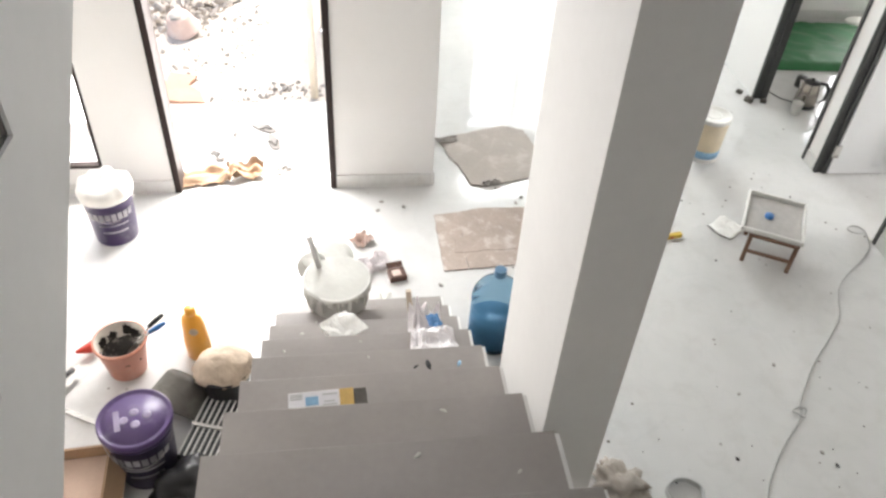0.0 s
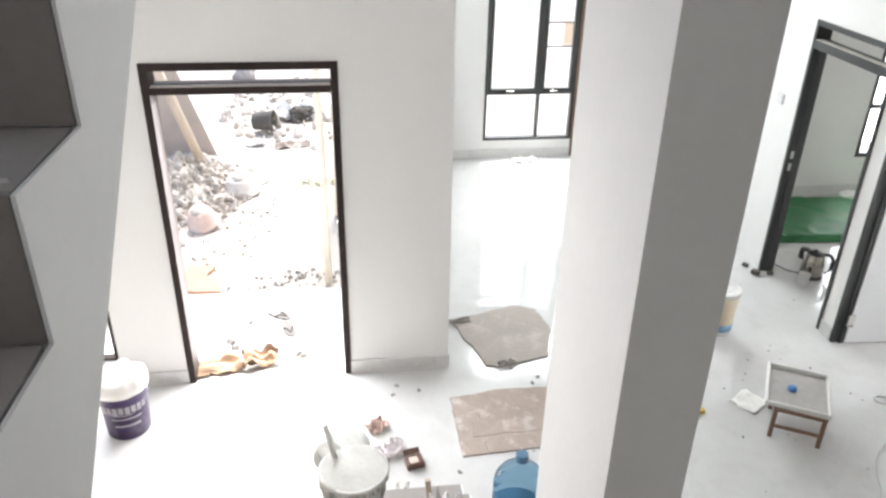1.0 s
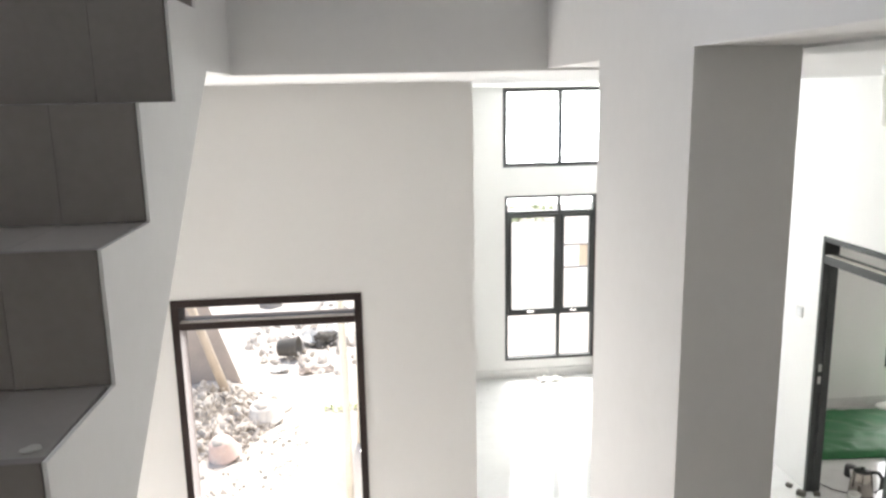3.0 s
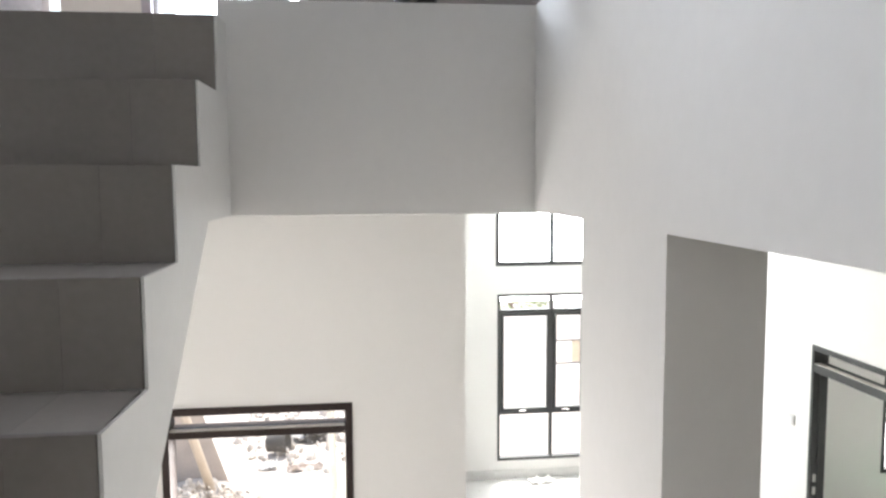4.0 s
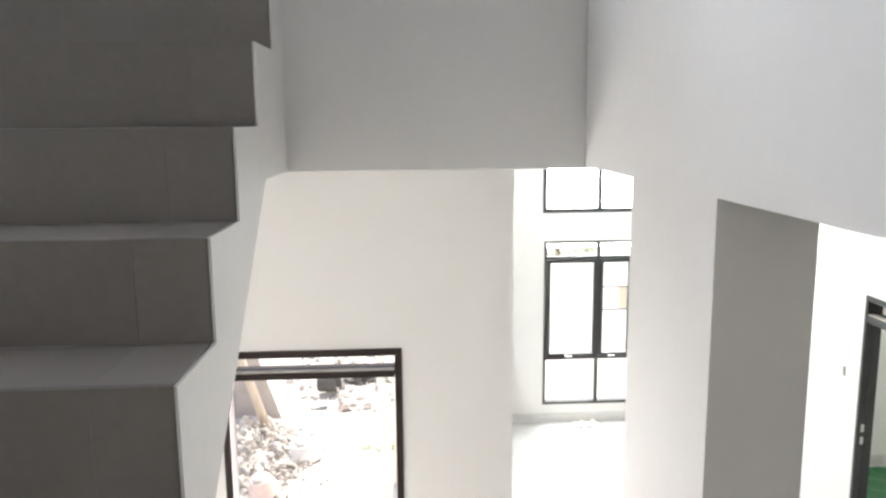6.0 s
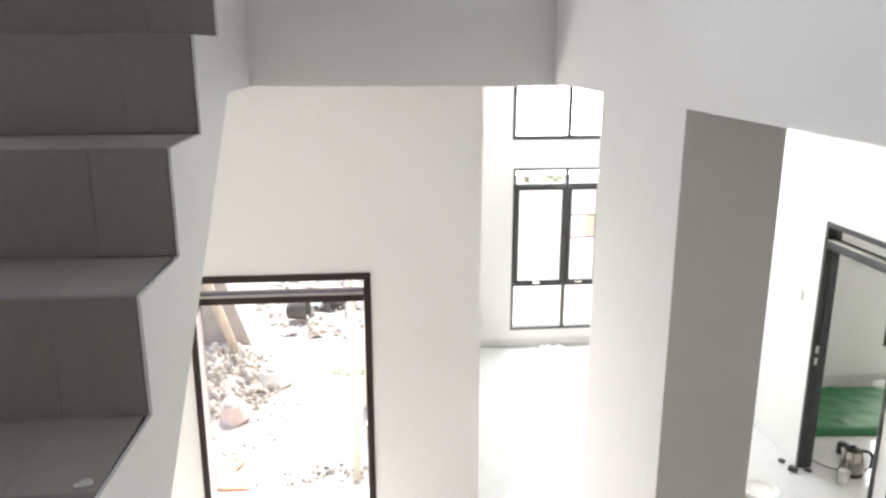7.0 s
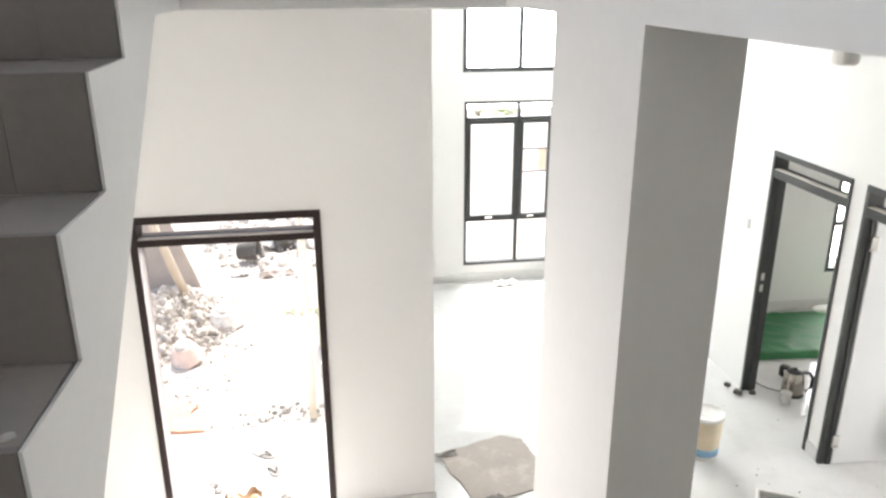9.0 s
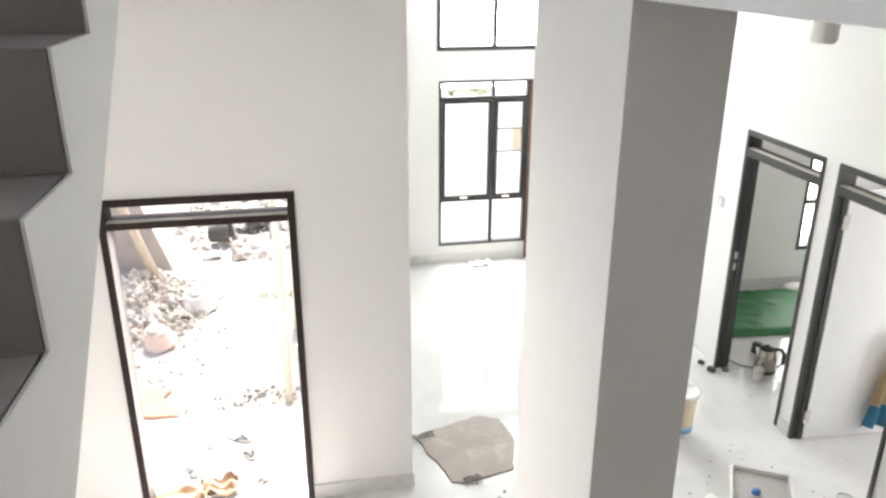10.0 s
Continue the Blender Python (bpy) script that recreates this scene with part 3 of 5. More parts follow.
w = window("window_4", 5.222, 6.278, 0.402, 1.598, "dark aluminium bedroom window", (5.7,), (0.93,), bar=0.04)
w.matrix_world = pose(0, 7.19, 0)
# Unseen window, assumed so the back-room lamp has an opening.
w = window("window_5", 2.2, 3.8, 0.902, 2.098, "unseen dark aluminium window assumed in the second bedroom", (3.0,), ())
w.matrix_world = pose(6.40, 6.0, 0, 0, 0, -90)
w = window("window_6", -1.018, -0.192, 3.922, 5.898, "white-framed upstairs window against bright sky", (), (), bar=0.05, material=M_LEAF)
w.matrix_world = pose(0, 4.6, 0)
# front door, standing shut beside the window
fd = new("door_1")
tagged(fd, "brown wooden front door in its frame beside the window", "door", kind="structure")
part("jamb", boxes((2.602, 2.636, W_Y - 0.012, W_Y + 0.13, 0, 2.025), bevel=0.003), M_WOOD, fd)
part("jamb", boxes((3.39, 3.44, W_Y - 0.012, W_Y + 0.13, 0, 2.025), bevel=0.003), M_WOOD, fd)
part("head", boxes((2.602, 3.44, W_Y - 0.012, W_Y + 0.13, 2.025, 2.075), bevel=0.003), M_WOOD, fd)
part("door_leaf", boxes((2.638, 3.387, W_Y + 0.05, W_Y + 0.09, 0.006, 2.006), bevel=0.003), M_WOOD, fd)

# open leaf of the second bedroom
leaf = thing("door_leaf", (3.57, 4.597, 0.0), "white laminated bedroom door standing wide open", "door", -3)
part("panel", boxes((0.0, 0.74, -0.02, 0.02, 0.008, 1.915), bevel=0.002), M_LEAF, leaf)
for z in (0.20, 1.70):
    part("hinge", boxes((-0.03, 0.02, -0.034, -0.0205, z - 0.05, z + 0.05), bevel=0.003), M_STEEL, leaf, "steel butt hinge")
part("handle", tube([(0.68, -0.02, 1.0), (0.68, -0.06, 1.0), (0.60, -0.06, 1.0)], 0.009), M_STEEL, leaf, "steel lever handle", True)

# ---- stairs ----
H1, LOW_Y, RUN1 = 0.2065, 3.305, 0.2722
S_X0, S_X1 = -0.275, 0.520
stairs = thing("staircase_lower", (0, 0, 0), "lower stair flight with dusty grey-brown tile treads", "staircase")
out = [(LOW_Y - 0.018, 0.0)]
for k in range(1, 9):
    y = LOW_Y - RUN1 * (k - 1) - 0.018
    out += [(y, H1 * k - 0.02), (y - RUN1, H1 * k - 0.02)]
top_y = LOW_Y - RUN1 * 8 - 0.018
out += [(top_y, H1 * 9 - 0.42), (LOW_Y - 0.45, 0.0)]
part("flight", prism(out, S_X0 + 0.004, S_X1 - 0.004), M_WALL_COOL, stairs, "white plastered concrete flight")
for k in range(1, 10):          # the flight narrows a little on its way up
    y, a, b = LOW_Y - RUN1 * (k - 1), S_X0 - 0.0032 * (8 - k), S_X1 + 0.0045 * (8 - k)
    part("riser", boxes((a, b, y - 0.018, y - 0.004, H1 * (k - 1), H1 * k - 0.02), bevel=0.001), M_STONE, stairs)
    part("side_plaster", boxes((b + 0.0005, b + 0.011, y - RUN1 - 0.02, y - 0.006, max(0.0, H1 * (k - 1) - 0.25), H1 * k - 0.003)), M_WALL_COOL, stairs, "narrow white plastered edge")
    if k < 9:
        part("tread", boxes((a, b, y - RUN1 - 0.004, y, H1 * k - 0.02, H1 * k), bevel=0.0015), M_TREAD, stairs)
LAND = H1 * 9
landing = thing("stair_landing", (0, 0, 0), "grey-brown tiled half landing between the flights", "landing")
part("landing_slab", boxes((-1.85, S_X1 - 0.004, -1.2, top_y, LAND - 0.20, LAND - 0.02)), M_WALL_COOL, landing, "white plastered slab")
for i, (a, b) in enumerate(((-1.848, -1.25), (-1.248, -0.65), (-0.648, -0.05), (-0.048, S_X1))):
    for c, d in ((-1.198, -0.6), (-0.598, 0.0), (0.002, 0.6), (0.602, LOW_Y - RUN1 * 8)):
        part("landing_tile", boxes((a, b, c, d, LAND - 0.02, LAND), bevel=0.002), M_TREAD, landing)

def _sheared(bm):
    """Lean the open side of the upper flight a little inwards on its way up."""
    for v in bm.verts:
        if v.co.x > -0.6:
            v.co.x += 0.020 * (v.co.y - 1.75)
    return bm


H2, RUN2, X_UP = 0.2060, 0.2475, -0.3415
upper = thing("staircase_upper", (0, 0, 0), "upper stair flight with dark grey tile treads and white side", "staircase")
NOSE_TOP_Y, N_UP = 2.495, 10          # the last riser and the count of risers below the upper floor
out = []
for k in range(N_UP):
    y, z = NOSE_TOP_Y - RUN2 * k, UP - H2 * k
    bottom = max(z - H2, LAND)
    out += [(y + 0.016, z - 0.02), (y + 0.016, bottom - 0.02)]
y_end = NOSE_TOP_Y - RUN2 * (N_UP - 1)
poly = [(2.635, UP - 0.02)] + out[:-1] + [(y_end + 0.016, LAND + 0.001), (0.737, LAND + 0.001), (2.315, CEIL), (2.635, CEIL)]
part("flight", _sheared(prism(poly, -1.85, X_UP)), M_WALL_COOL, upper, "white plastered concrete flight")
plate = [(2.635, UP)]
for k in range(N_UP):
    y, z = NOSE_TOP_Y - RUN2 * k, UP - H2 * k
    plate += [(y, z), (y, max(z - H2, LAND) + 0.0)]
plate = plate[:-1] + [(y_end, LAND + 0.001), (0.737, LAND + 0.001), (2.315, CEIL), (2.635, CEIL)]
part("side_plaster", _sheared(prism(plate, X_UP, X_UP + 0.006)), M_WALL_COOL, upper, "white plastered side edge")
for k in range(N_UP):
    y, z = NOSE_TOP_Y - RUN2 * k, UP - H2 * k
    bottom = max(z - H2, LAND)
    back = 2.66 if k == 0 else y + RUN2 - 0.001
    for a, b in ((-1.848, X_UP - 1.343), (X_UP - 1.3426, X_UP - 0.7424), (X_UP - 0.742, X_UP - 0.1424), (X_UP - 0.142, X_UP - 0.002 + 0.020 * (y - 1.75))):
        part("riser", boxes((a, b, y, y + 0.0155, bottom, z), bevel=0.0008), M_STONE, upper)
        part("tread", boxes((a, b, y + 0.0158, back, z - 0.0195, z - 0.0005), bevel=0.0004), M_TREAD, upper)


# ---- things in the hall ----
def paint_pail(at, label, lidded, turn=0):
    ob = thing("paint_pail", at, label, "paint pail", turn, "paint pails")
    part("body", lathe([(0.0, 0.004), (0.118, 0.0), (0.122, 0.006), (0.141, 0.30), (0.147, 0.302), (0.147, 0.312), (0.143, 0.314), (0.144, 0.345), (0.150, 0.347), (0.150, 0.358), (0.141, 0.36), (0.138, 0.345), (0.136, 0.30), (0.118, 0.012), (0.0, 0.012)], 40), M_PURPLE, ob, smooth=True)
    letters = [(0.200 + 0.006 * (k % 2), 0.252, 208 + 14.5 * k, 219 + 14.5 * k) for k in range(8)]
    for z0, z1, a0, a1 in letters + [(0.105, 0.12, 235, 300), (0.158, 0.168, 230, 305)]:
        bm = bmesh.new()
        n, prev = (16 if a1 - a0 > 20 else 4), None
        for k in range(n + 1):
            a = radians(a0 + (a1 - a0) * k / n)
            pair = [bm.verts.new(((0.1235 + 0.0635 * z + 0.001) * math.cos(a), (0.1235 + 0.0635 * z + 0.001) * math.sin(a), z)) for z in (z0, z1)]
            if prev:
                bm.faces.new((prev[0], pair[0], pair[1], prev[1]))
            prev = pair
        bmesh.ops.solidify(bm, geom=bm.faces[:], thickness=0.0015)
        part("label_band", bm, M_PRINT, ob, "pale printed band", True)
    part("wire_handle", tube([(0.15 * math.cos(a), 0.15 * math.sin(a), 0.30 - 0.10 * math.sin((a - 3.3) / 2.6 * math.pi)) for a in [3.3 + 2.6 * k / 20 for k in range(21)]], 0.0018), M_STEEL, ob, "thin steel bail", True)
    if lidded:
        lid = part("lid", lathe([(0.154, 0.335), (0.157, 0.34), (0.157, 0.366), (0.150, 0.370), (0.144, 0.362), (0.128, 0.361), (0.126, 0.366), (0.0, 0.366)], 48), M_LID, ob, "snapped-on purple lid with a pale emblem", True)
        for x, y in ((0.0, 0.03), (0.05, 0.0), (0.0, -0.035), (-0.045, 0.0)):
            part("emblem_disc", lathe([(0.0, 0.366), (0.020, 0.366), (0.020, 0.3672), (0.011, 0.3676), (0.0, 0.3676)], 20, at=(x, y, 0)), M_PRINT_DIM, lid, "", True)
        part("emblem_bar", boxes((-0.085, -0.060, -0.05, 0.06, 0.366, 0.3675), bevel=0.0005), M_PRINT_DIM, lid)
    else:
        bm = lathe([(0.150, 0.315), (0.156, 0.335), (0.158, 0.362), (0.150, 0.385), (0.118, 0.402), (0.07, 0.398), (0.03, 0.405), (0.0, 0.40)], 56)
        for v in bm.verts:
            q = noise.noise(Vector((v.co.x * 16, v.co.y * 16, 3.0))) + 0.6 * abs(noise.noise(Vector((v.co.x * 34, v.co.y * 34, 8.0))))
            v.co.z += 0.026 * q * min(1.0, max(0.0, (v.co.z - 0.33) / 0.04))
            v.co.x, v.co.y = v.co.x * (1 + 0.05 * q), v.co.y * (1 + 0.05 * q)
        part("liner", bm, M_WHITE_PLASTIC, ob, "crumpled white plastic stuffed in its top", True)
        part("drip", lathe([(0.146, 0.33), (0.152, 0.335), (0.153, 0.36), (0.142, 0.364)], 40), M_WHITE_PLASTIC, ob, "white paint-smeared rim", True)
    return ob


def _raised(bm, z, x=0.0, y=0.0):
    for v in bm.verts:
        v.co += Vector((x, y, z))
    return bm


def _turned(bm, m):
    bmesh.ops.transform(bm, matrix=m, verts=bm.verts[:])
    return bm


paint_pail((-1.335, 4.19, 0), "purple paint pail with white plastic stuffed in its top", False, 20)
paint_pail((-0.870, 2.50, 0), "closed purple paint pail with an emblem on its lid", True, 15)

# salmon bucket with dark sludge and brushes
bk = thing("mortar_bucket", (-1.076, 3.10, 0), "salmon plastic bucket caked with dark sludge", "bucket", 10)
part("body", lathe([(0.0, 0.004), (0.088, 0.0), (0.092, 0.006), (0.122, 0.205), (0.131, 0.207), (0.131, 0.22), (0.120, 0.222), (0.112, 0.19), (0.088, 0.015), (0.0, 0.015)], 36), M_PINK, bk, smooth=True)
sl = bmesh.new()
lathe([(0.0, 0.10), (0.05, 0.104), (0.092, 0.118), (0.1095, 0.15)], 30, sl)
for v in sl.verts:
    v.co.z += 0.018 * noise.noise(v.co * 22)
part("sludge", sl, M_SLUDGE, bk, "dark dried sludge", True)
part("wall_crust", lathe([(0.101, 0.13), (0.1065, 0.17), (0.1095, 0.19), (0.1155, 0.213), (0.1195, 0.2228)], 30), M_DUSTY_GREY, bk, "grey mortar film on the inner wall", True)
for a, wd, zz in ((28, 0.030, 0.125), (58, 0.040, 0.135), (76, 0.020, 0.150), (118, 0.026, 0.120), (150, 0.034, 0.130), (205, 0.03, 0.125), (300, 0.035, 0.125)):
    part("dark_smear", _turned(lump(0.004, wd, 0.055, a, 0.7, 4, freq=2.4), pose(0.103 * math.cos(radians(a)), 0.103 * math.sin(radians(a)), zz, 0, 0, a)), M_SLUDGE, bk)
for k, (a, m) in enumerate(((-2, M_BLUE), (14, M_BLACK))):
    d = Vector((math.cos(radians(a)), math.sin(radians(a)), 0))
    p0, p1, p2 = d * 0.02 + Vector((0, 0, 0.10)), d * 0.145 + Vector((0, 0, 0.236)), d * 0.225 + Vector((0, 0, 0.285))
    st = part("brush_stick", tube([p0, p1], 0.007), M_STEEL, bk, "thin metal shank", True)
    part("grip", tube([p1, p1.lerp(p2, 0.5), p2], [0.011, 0.014, 0.010], 10), m, bk, "dark tool grip", True)

cone = thing("marking_cone", (-1.30, 3.21, 0), "small red plastic wedge on the floor", "wedge", 30)
part("wedge", _turned(lathe([(0.0, 0.0), (0.034, 0.0), (0.036, 0.006), (0.008, 0.10), (0.0, 0.103)], 24), pose(0.05, 0, 0.036, 0, -84, 0)), M_RED, cone, smooth=True)

# orange bottle
ob = thing("cleaner_bottle", (-0.725, 3.16, 0), "orange plastic bottle with a moulded grip", "bottle", -20)
bm = lathe([(0.0, 0.003), (0.052, 0.0), (0.058, 0.01), (0.060, 0.12), (0.054, 0.19), (0.052, 0.24), (0.044, 0.285), (0.024, 0.305), (0.022, 0.315), (0.0, 0.315)], 32, squash=0.85)
for v in bm.verts:
    t = max(0.0, v.co.z - 0.17)
    v.co.x *= 1.14
    v.co.x += -0.02 * t
part("body", bm, M_ORANGE, ob, smooth=True)
part("cap", _raised(lathe([(0.0, 0.313), (0.026, 0.313), (0.027, 0.32), (0.025, 0.348), (0.0, 0.35)], 24), 0, -0.003), M_ORANGE, ob, "orange screw cap", True)
part("grip_hollow", _turned(lathe([(0.0, 0.0), (0.018, 0.001), (0.022, 0.006), (0.018, 0.010), (0.0, 0.010)], 20), pose(0.018, -0.037, 0.225, 80, 0, 25)), M_POLE, ob, "moulded grip recess", True)

# grey basin, crusted bowl, black crate
ob = thing("rubber_basin", (-0.72, 2.905, 0), "dark grey cement-stained basin lying on its side", "basin", 0)
part("bowl", _turned(lathe([(0.0, 0.0), (0.10, 0.004), (0.115, 0.02), (0.150, 0.16), (0.158, 0.165), (0.150, 0.17), (0.108, 0.03), (0.0, 0.022)], 36), pose(0, 0, 0.135, 125, 0, -35)), M_DARKGREY, ob, smooth=True)
ob = thing("plaster_bowl", (-0.554, 2.885, 0.0), "round pail topped with crusted beige plaster", "pail", 0)
part("bowl", lathe([(0.0, 0.002), (0.095, 0.0), (0.125, 0.20), (0.132, 0.205), (0.132, 0.22), (0.122, 0.222), (0.0, 0.20)], 32), M_BLACK, ob, "black plastic pail", True)
part("crust", lump(0.140, 0.128, 0.09, 4, 0.16, 4, 0.1, at=(0, 0, 0.205), freq=2.2), M_BEIGE_CRUST, ob, "crusted beige plaster heap", True)
ob = thing("slatted_crate", (-0.605, 2.63, 0), "black plastic crate with pale slats on top", "crate", -17)
part("box", boxes((-0.095, 0.095, -0.175, 0.175, 0.0, 0.085), bevel=0.008), M_BLACK, ob)
for y0, y1 in ((-0.168, -0.010), (0.012, 0.168)):
    for k in range(7):
        x = -0.084 + 0.028 * k
        part("slat", boxes((x - 0.0048, x + 0.0048, y0, y1, 0.085, 0.093), bevel=0.002), M_WHITE_PLASTIC, ob)
part("rail", boxes((-0.094, 0.094, -0.008, 0.010, 0.0855, 0.097), bevel=0.002), M_STEEL, ob)
ob = thing("plastic_sack", (-0.66, 2.36, 0), "crumpled black plastic sack on the floor", "sack", 20)
part("sack", lump(0.16, 0.13, 0.13, 8, 0.55, 4, 0.2), M_BLACK, ob, smooth=True)
ob = thing("rag", (-0.60, 2.28, 0.0), "crumpled pale rag beside the sack", "rag", 20)
part("cloth", _raised(crumple(0.24, 0.20, 0.05, 5.0, 16), 0.0, -0.02, -0.18), M_CLOTH, ob, smooth=True)

ob = thing("cardboard_box", (-1.19, 2.30, 0), "open brown cardboard box without its lid", "box", 4)
for x0, x1, y0, y1 in ((-0.21, 0.21, 0.145, 0.15), (-0.21, 0.21, -0.15, -0.145), (-0.21, -0.205, -0.145, 0.145), (0.205, 0.21, -0.145, 0.145)):
    part("side_panel", boxes((x0, x1, y0, y1, 0.0, 0.24)), M_CARD, ob)
part("base_panel", boxes((-0.205, 0.205, -0.145, 0.145, 0.0, 0.005)), M_CARD, ob)
# Added raised panel in place of the box's lighter inner wall.
part("lining", boxes((-0.2, 0.2, -0.14, 0.14, 0.175, 0.181), bevel=0.002), M_CARD_LINING, ob, "raised pale panel standing in for the box's inner wall")
part("flap", _turned(boxes((-0.205, 0.205, 0.0, 0.13, -0.002, 0.002)), pose(0, 0.152, 0.24, -65, 0, 0)), M_CARD, ob)
part("flap", _turned(boxes((0.0, 0.12, -0.14, 0.14, -0.002, 0.002)), pose(0.212, 0, 0.24, 0, 65, 0)), M_CARD, ob)
ob = thing("trowel", (-1.36, 3.02, 0), "steel plastering trowel lying on the tiles", "trowel", 60)
part("blade", boxes((-0.13, 0.13, -0.05, 0.05, 0.001, 0.0035), bevel=0.0008), M_STEEL, ob)
part("handle", tube([(-0.06, 0, 0.045), (0.0, 0, 0.055), (0.06, 0, 0.045)], 0.014, 10), M_BLACK, ob, "black grip", True)
part("shank", tube([(-0.06, 0, 0.003), (-0.06, 0, 0.045)], 0.005), M_STEEL, ob)
ob = thing("aluminium_straightedge", (-1.30, 2.83, 0), "long thin aluminium straightedge on the floor", "straightedge", -28)
part("bar", boxes((-0.35, 0.35, -0.012, 0.012, 0.0, 0.014), bevel=0.002), M_STEEL, ob)
ob = thing("board_offcut", (-1.74, 3.95, 0), "pale board offcut leaning by the window wall", "board", 6)
part("board", boxes((-0.06, 0.06, -0.25, 0.25, 0.0, 0.012), bevel=0.002), M_POLE, ob)

# plaster mixing bucket on the lowest step
ob = thing("plaster_bucket", (0.006, 3.115, H1), "white bucket full of wet plaster with runs on its side", "bucket", 0)
part("body", lathe([(0.0, 0.004), (0.118, 0.0), (0.124, 0.006), (0.156, 0.325), (0.165, 0.329), (0.165, 0.347), (0.154, 0.35), (0.149, 0.315), (0.12, 0.02), (0.0, 0.02)], 40), M_WHITE_PLASTIC, ob, smooth=True)
sl = lathe([(0.0, 0.352), (0.06, 0.350), (0.12, 0.347), (0.152, 0.349), (0.166, 0.346), (0.169, 0.336), (0.166, 0.328)], 40)
for v in sl.verts:
    v.co.z += 0.008 * noise.noise(v.co * 14)
part("plaster", sl, M_PASTE, ob, "wet white plaster", True)
dr = random.Random(5)
for k in range(15):
    a = radians(195 + 150 * k / 14 + dr.uniform(-4, 4))
    ln = dr.uniform(0.03, 0.13)
    r0, r1 = 0.160, 0.160 - 0.1 * ln - 0.002
    part("plaster_run", tube([((r0) * math.cos(a), r0 * math.sin(a), 0.34), (r0 * 0.995 * math.cos(a), r0 * 0.995 * math.sin(a), 0.34 - 0.5 * ln), (r1 * math.cos(a), r1 * math.sin(a), 0.34 - ln)], [0.010, 0.011, 0.006], 7), M_PASTE, ob, "", True)
part("scoop", _turned(lathe([(0.0, 0.0), (0.10, 0.004), (0.130, 0.016), (0.128, 0.026), (0.09, 0.030), (0.0, 0.028)], 32), pose(-0.045, 0.165, 0.322, 3, 0, 0)), M_PASTE, ob, "plaster-coated round float", True)
part("scoop", _turned(lathe([(0.0, 0.0), (0.06, 0.004), (0.076, 0.014), (0.070, 0.022), (0.0, 0.024)], 28), pose(-0.118, 0.13, 0.312, 34, -10, 0)), M_PASTE, ob, "plaster-coated small float", True)
part("scoop_handle", tube([(-0.085, 0.08, 0.345), (-0.105, 0.12, 0.41), (-0.128, 0.15, 0.49)], [0.014, 0.015, 0.016], 10), M_WHITE_PLASTIC, ob, "upright stirring handle", True)
ob = thing("plaster_cloth", (0.018, 2.70, 3 * H1), "white plaster-soaked paper heaped on a step", "paper", 12)
part("paper", _turned(crumple(0.155, 0.15, 0.016, 11.0, 14, fold=1.8, thick=0.006), pose(0.004, -0.02, 0.042, 7, 4, 28)), M_PAPER, ob)
part("fold", lump(0.070, 0.060, 0.046, 12, 0.2, 3, 0.2), M_PAPER, ob)
c = thing("debris_crumb", (-0.378, 1.265 + 0.03, UP - 5 * H2 - 0.0005), "flat white plaster blob on a dark stair tread", "debris", 25, "crumbs on the stairs")
part("crumb", lump(0.013, 0.009, 0.005, 44, 0.3, 3), M_PASTE, c)
ob = thing("film_bag", (0.385, 2.555, 3 * H1), "crumpled milky plastic bag with a blue label draped over a step", "plastic bag", 4)
bm = crumple(1.0, 0.46, 0.020, 7.0, 52, thick=0.0012, fold=5.0, creased=True)
for v in bm.verts:          # wider at its lower end, lifted over the step's nose
    f = min(1.0, max(0.0, (0.0 - v.co.y) / 0.065))
    v.co.x = v.co.x * (0.145 + 0.20 * max(0.0, 0.08 - v.co.y)) + 0.10 * v.co.y
    v.co.z += H1 * f * f * (3 - 2 * f) + 0.05 * max(0.0, (v.co.y - 0.10) / 0.13) ** 2 + 0.03 * max(0.0, (-0.14 - v.co.y) / 0.09)
part("film", bm, M_FILM, ob, "crumpled milky film", True)
part("label", _turned(crumple(0.060, 0.064, 0.010, 3.0, 10, fold=2.5, thick=0.001, creased=True), pose(0.052, 0.135, 0.046, 10, 4, 12)), M_BLUELABEL, ob, "blue printed label")
ob = thing("timber_peg", (0.356, 2.985, 2 * H1), "short upright timber peg beside the wrapping", "peg", 0)
part("peg", _turned(boxes((-0.013, 0.013, -0.011, 0.011, 0.0, 0.16), bevel=0.003), pose(0, 0, 0, 0, -5, 0)), M_POLE, ob)

# small carton on the stairs
ob = thing("fitting_carton", (-0.028, 1.815, 6 * H1), "opened white and orange lamp carton on a stair tread", "carton", 3)
part("sleeve", boxes((-0.10, 0.05, -0.032, 0.032, 0.0, 0.052), bevel=0.0015), M_PRINT, ob, "white printed cardboard")
part("orange_panel", boxes((0.05, 0.092, -0.0322, 0.0322, 0.0, 0.0522), bevel=0.0015), M_TAN, ob, "orange printed end")
part("open_end", boxes((0.093, 0.13, -0.030, 0.030, 0.0, 0.049), bevel=0.001), M_DARKGREY, ob, "dark open flap")
part("blue_print", boxes((-0.055, -0.005, -0.0335, -0.0322, 0.008, 0.034)), M_PALEBLUE, ob)
part("blue_print", boxes((-0.050, -0.012, -0.020, 0.012, 0.0522, 0.0532)), M_PALEBLUE, ob)
for y in (0.010, 0.019, 0.026):
    part("text_bar", boxes((-0.094, -0.058, y - 0.005, y, 0.0522, 0.0530)), M_CABLE, ob)
